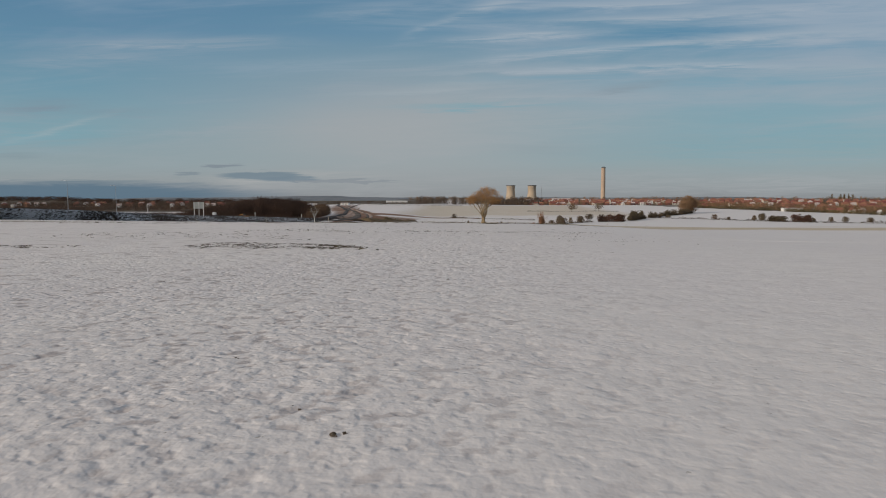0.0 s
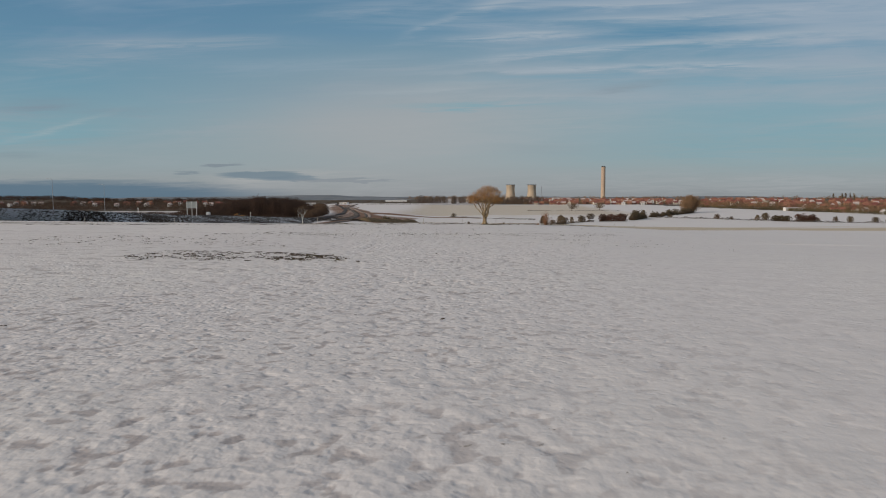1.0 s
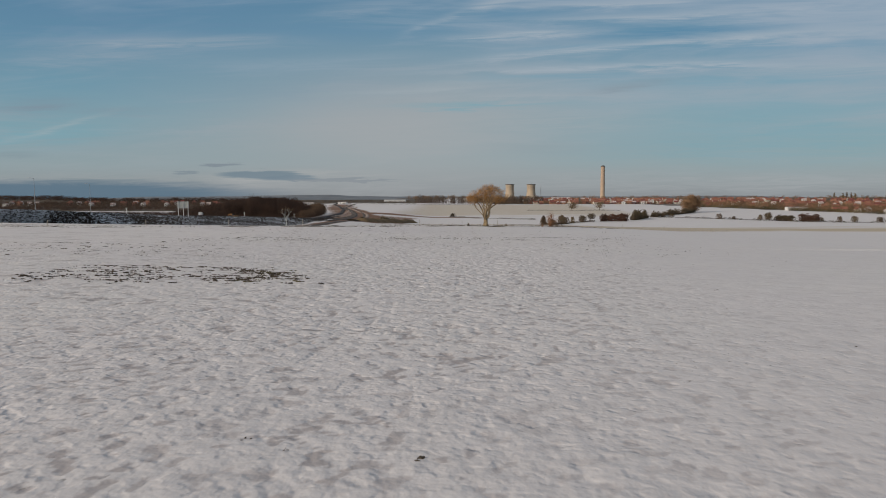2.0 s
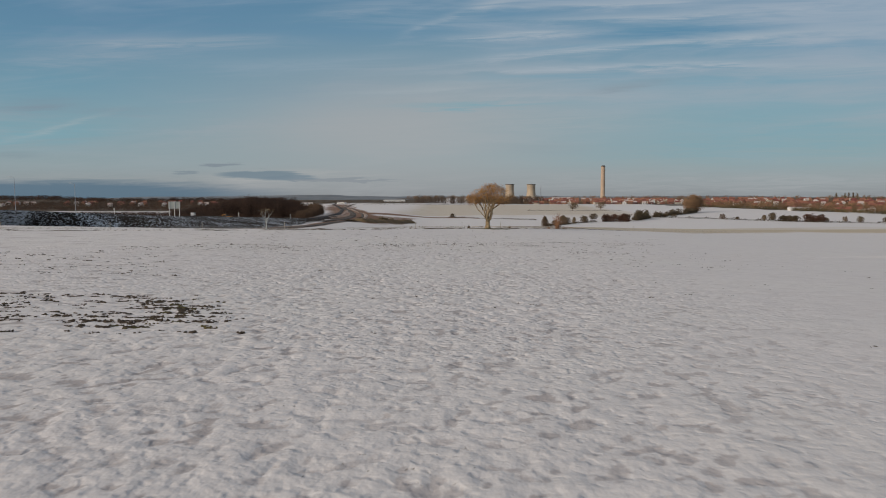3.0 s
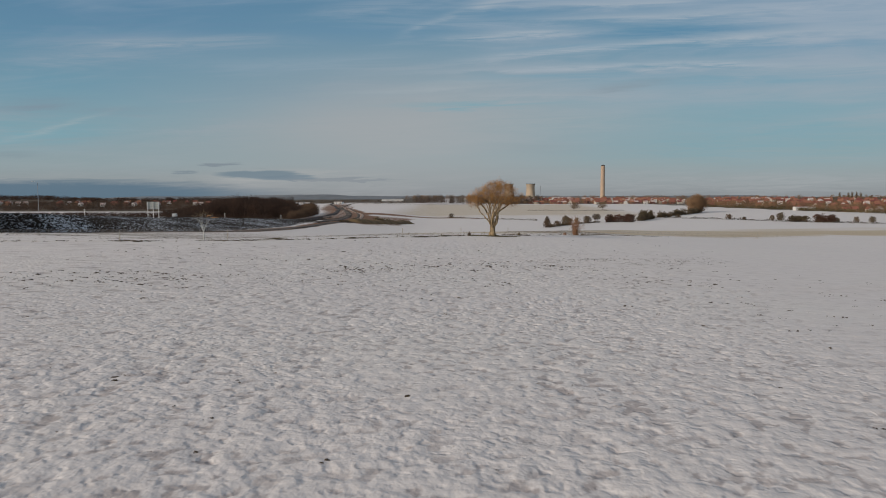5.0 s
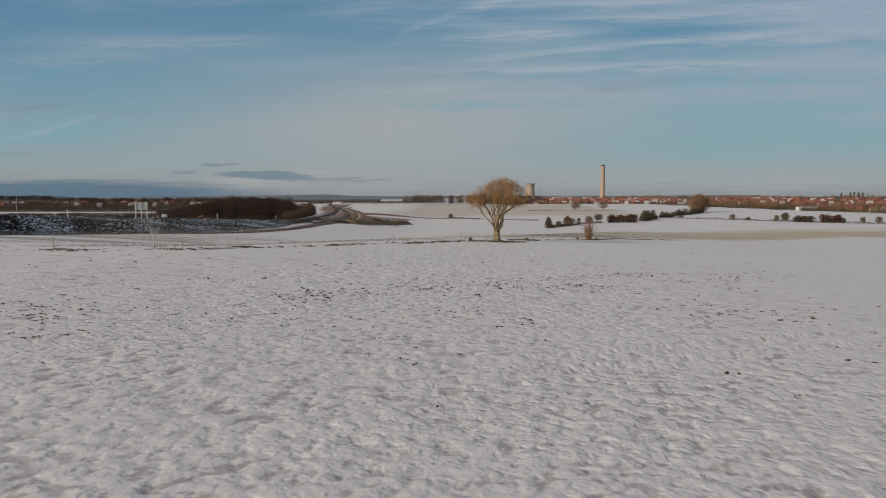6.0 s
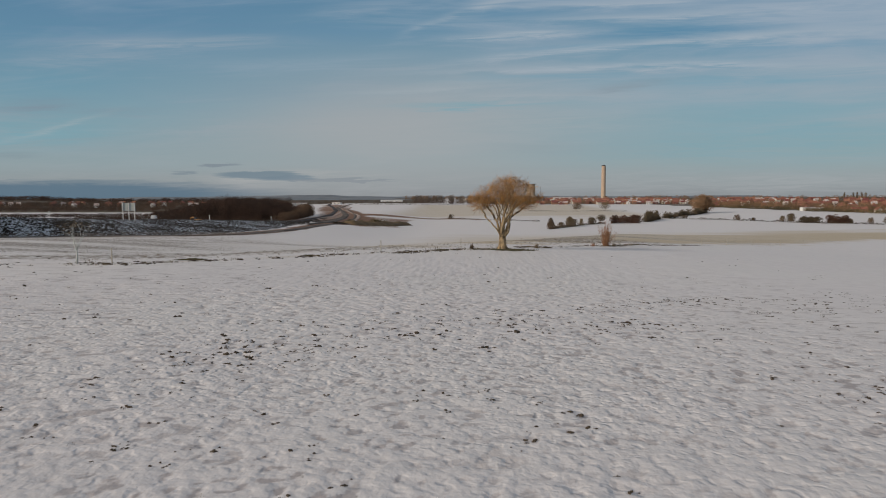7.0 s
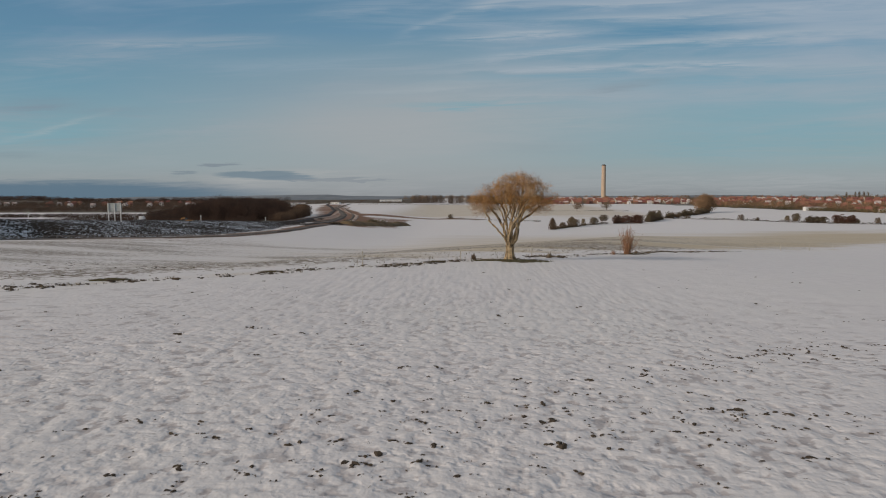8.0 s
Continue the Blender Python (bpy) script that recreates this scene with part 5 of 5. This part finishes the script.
hedge_line([(-92, 628), (-72, 690), (-52, 748)], 3.6, 6.0, 46, M_TUFT, "rough dead grass and brambles on a spoil heap", 207, 0.2, 0.7)


def spoil_heap(points, width, height):
    """A long low heap of dug earth."""
    line = along(points, 3.0)
    side = sideways(line)
    t = np.linspace(-1, 1, 17)
    X = line[:, 0][None] + side[:, 0][None] * t[:, None] * width
    Y = line[:, 1][None] + side[:, 1][None] * t[:, None] * width
    ends = np.minimum(np.minimum(np.arange(len(line)), np.arange(len(line))[::-1]) / 5.0, 1.0)[None]
    Z = lie(X, Y) - 0.4 + height * ends * (1 - t[:, None] ** 2) * (0.55 + 0.9 * fbm(X * 0.12, Y * 0.12, 75, 3))
    tagged(new("spoil_heap", sheet("spoil_heap", X, Y, Z, M_HEAP)), "long low heap of brown earth beside the road works", "earth heap", kind="stuff")


spoil_heap([(-90, 615), (-80, 650), (-66, 700), (-50, 760)], 9.0, 3.4)


def bare_tree(x, y, height, width, label, seed, mat=None, foot=0.25, thick=0.14, n=1100, group="bare trees in the valley", lift=0.0):
    rng = random.Random(seed)
    t = empty("bare_tree", pose(x, y, spot(x, y) - 0.3 + lift), label, "tree", group)
    v, f = [], []
    tube(v, f, [(0, 0, 0), (0.1, 0, height * 0.2), (0, 0.1, height * 0.45)], [height * 0.03, height * 0.024, height * 0.015], 7)
    for k in range(7):
        a = k * 0.9 + rng.uniform(-0.3, 0.3)
        r = width * rng.uniform(0.2, 0.36)
        tube(v, f, [(0, 0, height * rng.uniform(0.2, 0.32)), (math.cos(a) * r * 0.5, math.sin(a) * r * 0.5, height * 0.5), (math.cos(a) * r, math.sin(a) * r, height * rng.uniform(0.7, 0.9))],
             [height * 0.014, height * 0.009, height * 0.003], 4)
    part("trunk", mesh_of("trunk", v, f, mat or M_BUSH), t)
    part("crown", mesh_of("crown", *brush(rng, n, height, width, thick, height * foot, 0.6), mat or M_BUSH), t, "open crown of bare brown twigs")
    return t


bare_tree(146, 798, 10, 10, "small bare tree on a valley hedge", 303, M_DARKBUSH, 0.35, 0.14, 900)
bare_tree(206, 1300, 16, 21, "bare spreading tree alone in a snowy field", 301)
bare_tree(262, 1322, 17, 21, "bare spreading tree alone in a snowy field", 302)
for i, (bx, by, bh, bw) in enumerate(((376, 1172, 24, 19), (387, 1190, 33, 25), (398, 1206, 31, 24), (404, 1222, 26, 20))):
    bare_tree(bx, by, bh, bw, "tall bare tree in an overgrown hedge", 310 + i, M_TOWNTREE, 0.06, 0.16, 2200)
for i, (bx, bh) in enumerate(((1095, 26), (1120, 27), (1132, 29), (1144, 27), (1156, 26))):
    bare_tree(bx, 2060, bh - 3, 6, "tall narrow poplar above the town roofs", 330 + i, M_BUSH, 0.03, 0.2, 300, "poplars above the town", 6.5)

# ------------------------------------------------------------------ woods


def wood(name, area, count, height, width, per, thick, mat, label, seed, lift=None, least=0.75, tall=None):
    """Woodland as one mass of bare trees; area gives a place from two numbers between 0 and 1."""
    rng = random.Random(seed)
    kinds = [brush(random.Random(seed * 7 + k), per, 1.0, width / height, thick / height, 0.08, 0.6) for k in range(8)]
    arrays = [(np.array([tuple(p) for p in v]), np.array(f)) if all(len(q) == 3 for q in f) else None for v, f in kinds]
    vs, fs, o = [], [], 0
    for _ in range(count):
        x, y = area(rng.random(), rng.random())
        v, f = arrays[rng.randrange(8)]
        h = height * rng.uniform(least, 1.15) * (tall(x, y) if tall else 1.0)
        a = rng.uniform(0, 6.283)
        c, s = math.cos(a), math.sin(a)
        w = v * h
        z = spot(x, y) - 0.4 + (lift(x, y) if lift else 0)
        vs.append(np.stack([w[:, 0] * c - w[:, 1] * s + x, w[:, 0] * s + w[:, 1] * c + y, w[:, 2] + z], -1))
        fs.append(f + o)
        o += len(v)
    co, tri = np.concatenate(vs).astype(np.float32), np.concatenate(fs).astype(np.int32)
    me = bpy.data.meshes.new(name)
    me.vertices.add(len(co))
    me.vertices.foreach_set("co", co.ravel())
    me.loops.add(tri.size)
    me.loops.foreach_set("vertex_index", tri.ravel())
    me.polygons.add(len(tri))
    me.polygons.foreach_set("loop_start", np.arange(0, tri.size, 3, dtype=np.int32))
    me.update(calc_edges=True)
    me.materials.append(mat)
    return tagged(new(name, me), label, "woodland", kind="stuff")


def road_edge(y):
    return float(np.interp(y, [560, 600, 700, 850, 1000], [-126, -129, -142, -168, -206]))


def copse_place(a, b):
    y = 600 + 390 * b
    right = road_edge(y) - 9
    return right + (-0.46 * (y - 97) - right) * a, y


def copse_height(x, y):
    return float((0.62 + 0.48 * smooth(road_edge(y) - x, 8, 40)) * (0.35 + 0.65 * smooth(x / (y - 97), -0.46, -0.34)) * (0.96 + 0.1 * smooth(y, 700, 950)))


wood("copse", copse_place, 950, 18.5, 12, 230, 0.15, M_WOOD, "dense bare reddish-brown copse beside the road", 401, None, 0.7, copse_height)
wood("copse_edge", lambda a, b: (road_edge(585 + 410 * b) - 9 * a, 585 + 410 * b), 480, 11.0, 8, 130, 0.12, M_EDGEWOOD, "pale brown young growth along the copse edge", 412, None, 0.7, lambda x, y: float(0.65 + 0.65 * smooth(y, 640, 860)))
wood("scrub", lambda a, b: (-150 - a * 150, 585 + b * 40), 260, 4.5, 8, 90, 0.16, M_WOOD, "dark leafless scrub in front of the copse", 402)
wood("scrub", lambda a, b: (-560 + a * 260, 820 + b * 110), 320, 5.0, 10, 80, 0.2, M_WOOD, "dark leafless scrub below a snowy field", 413)
wood("far_wood", lambda a, b: (-2300 + a * 1750, 1750 + b * 600), 760, 15, 26, 75, 0.65, M_WOOD, "far bare woodland along the skyline", 403, lambda x, y: float(8 * smooth(-x / y, 0.5, 0.62)))
wood("village_trees", lambda a, b: (-1150 + a * 740, 1420 + b * 330), 800, 10.0, 14, 80, 0.3, M_VILLAGETREE, "bare trees among village houses", 404)
wood("far_hedges", lambda a, b: (-520 + a * 420, (1720, 1860, 2060, 2300)[int(b * 3.99)] + 30 * a), 260, 5.5, 11, 50, 0.35, M_GREYWOOD, "far hedges and bare trees beyond the road", 414, None, 0.4)
wood("power_station_trees", lambda a, b: (-118 + a * 330, 1755 + b * 120), 330, 22, 9, 110, 0.22, M_GREYWOOD, "tall bare trees at the edge of the fields", 405, None, 0.5)
wood("town_trees", lambda a, b: (60 + a * 640, 1730 + b * 560), 450, 9.0, 12, 90, 0.28, M_TOWNTREE, "bare trees among the town's houses", 406)
def slope_place(u, depth):
    """A place on the town's slope: u across it, depth in metres behind its edge."""
    y = 1502 - (u - 0.358) * 1440 + depth
    return u * (y - 97), y


wood("garden_trees", lambda a, b: slope_place(0.335 + 0.34 * a, 22 + 560 * b ** 1.3), 2100, 12.0, 11, 90, 0.22, M_TOWNTREE, "bare garden trees among red-roofed houses", 407, None, 0.5)
wood("edge_trees", lambda a, b: slope_place(0.36 + 0.31 * a, 14 * b), 230, 7.0, 10, 130, 0.18, M_GARDEN, "bare olive scrub at the town's edge", 408, None, 0.4)
wood("village_front_trees", lambda a, b: (-1050 + a * 640, 1130 + b * 330), 800, 7.5, 10, 60, 0.26, M_VILLAGETREE, "bare trees in front of village houses", 411)
wood("village_hedge", lambda a, b: (-1000 + a * 570, 1325 + b * 40), 150, 4.5, 9, 60, 0.3, M_WOOD, "dark hedges in front of the village", 410)
wood("skyline_trees", lambda a, b: (-200 + a * 2600, 2500 + b * 400), 560, 15, 17, 50, 0.8, M_TOWNTREE, "far line of bare trees on the skyline", 409, lambda x, y: 5.0, 0.5)

# ------------------------------------------------------------------ houses


def house_kind(w, d, eaves, rise, wall, roof, label, porch=False):
    """A pitched-roof house along x, with its roof, chimney, windows and door as parts."""
    h = empty("house", pose(0, 0, -500), label, "house", "houses of the town")
    v = [(-w / 2, -d / 2, -1), (w / 2, -d / 2, -1), (w / 2, d / 2, -1), (-w / 2, d / 2, -1), (-w / 2, -d / 2, eaves), (w / 2, -d / 2, eaves), (w / 2, d / 2, eaves), (-w / 2, d / 2, eaves), (-w / 2, 0, eaves + rise), (w / 2, 0, eaves + rise)]
    f = [(0, 1, 5, 4), (2, 3, 7, 6), (1, 2, 6, 9, 5), (3, 0, 4, 8, 7)]
    part("wall", mesh_of("wall", v, f, wall), h)
    o, t = 0.45, 0.25
    k = rise / (d / 2)
    rv = []
    for x in (-w / 2 - o, w / 2 + o):
        rv += [(x, -d / 2 - o, eaves - o * k), (x, 0, eaves + rise), (x, d / 2 + o, eaves - o * k), (x, d / 2 + o, eaves - o * k + t), (x, 0, eaves + rise + t), (x, -d / 2 - o, eaves - o * k + t)]
    rf = [(0, 1, 4, 5), (1, 2, 3, 4), (6, 11, 10, 7), (7, 10, 9, 8), (5, 4, 10, 11), (4, 3, 9, 10), (0, 6, 7, 1), (1, 7, 8, 2), (0, 5, 11, 6), (2, 8, 9, 3)]
    part("roof", mesh_of("roof", rv, rf, roof), h)
    part("chimney", box_mesh("chimney", (w / 2 - 1.3, -0.4, eaves + rise - 0.8), (w / 2 - 0.4, 0.4, eaves + rise + 1.3), M_BRICK), h)
    wm = box_mesh("window", (-0.65, -0.06, -0.6), (0.65, 0.06, 0.6), M_GLASS)
    n = max(2, int(w / 3.2))
    for i in range(n):
        x = -w / 2 + (i + 0.5) * w / n
        for z in (1.5, 4.1):
            part("window", wm, h, "", pose(x, -d / 2 - 0.02, z))
    for z in (1.5, 4.1):
        part("window", wm, h, "", pose(-w / 2 - 0.02, 0, z, 0, 0, 90))
    part("door", box_mesh("door", (-0.5, -d / 2 - 0.08, 0.0), (0.5, -d / 2 + 0.04, 2.1), M_WHITE), h)
    return h


KINDS = [house_kind(10, 8, 5.2, 3.2, M_BRICK, M_ROOF, "two-storey red brick house with red tiled roof"),
         house_kind(8, 8, 5.3, 3.6, M_BRICK, M_ROOF, "narrow red brick house with steep red tiled roof"),
         house_kind(15, 8.5, 5.2, 3.0, M_BRICK, M_ROOF, "long red brick terrace with red tiled roof"),
         house_kind(10, 8, 5.2, 3.2, M_RENDERED, M_ROOF, "cream rendered house with red tiled roof"),
         house_kind(11, 8, 5.0, 3.0, M_BRICK, M_ROOFSNOW, "red brick house with snow on its roof"),
         house_kind(9, 8, 4.6, 3.4, M_WHITE, M_ROOFSNOW, "white gabled house with snow on its roof")]


def settle(x, y, turn, kind, lift=0.0):
    copy_thing(KINDS[kind], pose(x, y, spot(x, y) + lift, 0, 0, turn))


def town():
    rng = random.Random(77)
    # estate at the far side of the field
    for row in range(6):
        x = 175 + rng.uniform(0, 15)
        while x < 600:
            y = 1735 + row * 52 + rng.uniform(-8, 8) + 0.05 * x
            if rng.random() < 0.85:
                settle(x, y, rng.choice((0, 0, 90, 12, -12, 90)), rng.choice((0, 1, 2, 3, 3, 0, 5, 4)), row * 1.3)
            x += rng.uniform(10, 19)
    # older streets nearer on the slope
    for row in range(9):
        u = 0.365 + rng.uniform(0, 0.012)
        while u < 0.665:
            x, y = slope_place(u, 34 + row * 52 + rng.uniform(-12, 12))
            if rng.random() < (0.3 if row < 3 else 0.72):
                settle(x, y, rng.choice((0, 8, -10, 90, 75, 0)), rng.choice((0, 2, 3, 0, 0, 2, 1, 5)), row * 1.0)
            u += rng.uniform(12, 23) / (y - 97)
    # village beyond the embankment
    for _ in range(58):
        settle(rng.uniform(-1150, -440), rng.uniform(1500, 1720), rng.choice((90, 90, 80, 15)), rng.choice((0, 5, 1, 0, 5)), 1.0)


town()
for k in KINDS:
    for o in (*k.children_recursive, k):
        bpy.data.objects.remove(o)


def shed(name, x, y, w, d, h, wall, roof, label, turn=0.0, lift=0.0):
    s = empty(name, pose(x, y, spot(x, y) + lift, 0, 0, turn), label, "building")
    part("wall", box_mesh("wall", (-w / 2, -d / 2, -1), (w / 2, d / 2, h), wall), s)
    part("roof", mesh_of("roof", [(-w / 2 - 0.5, -d / 2 - 0.5, h), (w / 2 + 0.5, -d / 2 - 0.5, h), (w / 2 + 0.5, d / 2 + 0.5, h), (-w / 2 - 0.5, d / 2 + 0.5, h), (-w / 2 - 0.5, 0, h + d * 0.09), (w / 2 + 0.5, 0, h + d * 0.09)],
                         [(0, 1, 5, 4), (2, 3, 4, 5), (0, 4, 3), (1, 2, 5), (0, 3, 2, 1)], roof), s)
    bay = box_mesh("bay_door", (-1.8, -0.06, 0), (1.8, 0.06, 4.0), M_STEEL)
    for k in range(int(w / 14)):
        part("bay_door", bay, s, "", pose(-w / 2 + 7 + k * 14, -d / 2 - 0.03, 0.2))
    return s


shed("warehouse", -208, 2177, 66, 30, 6, M_WHITE, M_WHITE, "long low white warehouse with snowy roof", 0, -2.6)
shed("warehouse", 330, 2300, 60, 30, 11, M_WHITE, M_ROOFSNOW, "pale warehouse beyond the trees", 0, 2.0)
shed("warehouse", 20, 2150, 46, 20, 9, M_RENDERED, M_ROOFSNOW, "pale flat warehouse among bare trees", 0, 2.0)
shed("farm_building", -380, 1700, 34, 10, 3.5, M_WHITE, M_ROOFSNOW, "white farm building by the road", 15, 0.0)
shed("farm_building", -300, 1750, 22, 10, 4, M_WHITE, M_ROOFSNOW, "white farm building by the road", -20, 0.0)
shed("farm_building", 618, 1300, 38, 10, 6, M_WHITE, M_ROOFSNOW, "long white single-storey building with snowy roof", 6, 0.0)


def mast(x, y, z, height):
    m = empty("lattice_mast", pose(x, y, z), "slim grey lattice mast on the skyline", "mast")
    for a in (0.5, 2.6, 4.7):
        v, f = [], []
        tube(v, f, [(math.cos(a) * 3.0, math.sin(a) * 3.0, 0), (math.cos(a) * 0.8, math.sin(a) * 0.8, height)], [0.5, 0.4], 4)
        part("leg", mesh_of("leg", v, f, M_STEEL), m)
    part("head", lathe_mesh("head", [(1.0, height - 4), (1.6, height - 3), (1.6, height - 0.5), (0.3, height), (0.2, height + 6)], M_STEEL, 10), m)


mast(462, 4000, -30, 84)

# ------------------------------------------------------------------ hills behind


def ridge(name, dist, x0, x1, height, mat, label, seed, peak=None, wide=400.0):
    xs = np.linspace(x0, x1, 260)
    prof = height * (0.55 + 0.9 * (fbm(xs * 0.0011, xs * 0 + seed, seed, 4))) * np.clip(np.minimum(xs - x0, x1 - xs) / 500.0, 0, 1)
    if peak is not None:
        prof = prof * (0.65 + 0.5 * np.exp(-((xs - peak) / wide) ** 2))
    rows = []
    for t, dy in ((0.0, 0.0), (0.45, 120.0), (0.8, 220.0), (1.0, 320.0), (0.7, 420)):
        rows.append((xs, np.full_like(xs, dist + dy), lie(xs, np.full_like(xs, dist)) - 3 + prof * t * (0.93 + 0.14 * fbm(xs * 0.01, xs * 0 + t, seed + 5, 3))))
    X, Y, Z = (np.array([r[i] for r in rows]) for i in range(3))
    return tagged(new(name, sheet(name, X, Y, Z, mat)), label, "hills", kind="structure")


# both ridges have their haze painted in, no air between is modelled
ridge("backdrop", 4300, -2600, 2400, 16, M_HAZEHILL, "hills far behind the fields, coloured blue-grey for haze", 3)
ridge("backdrop", 3050, -1900, -130, 19, M_HAZEHILL, "hills far behind the fields, coloured blue-grey for haze", 8, -640.0, 520.0)
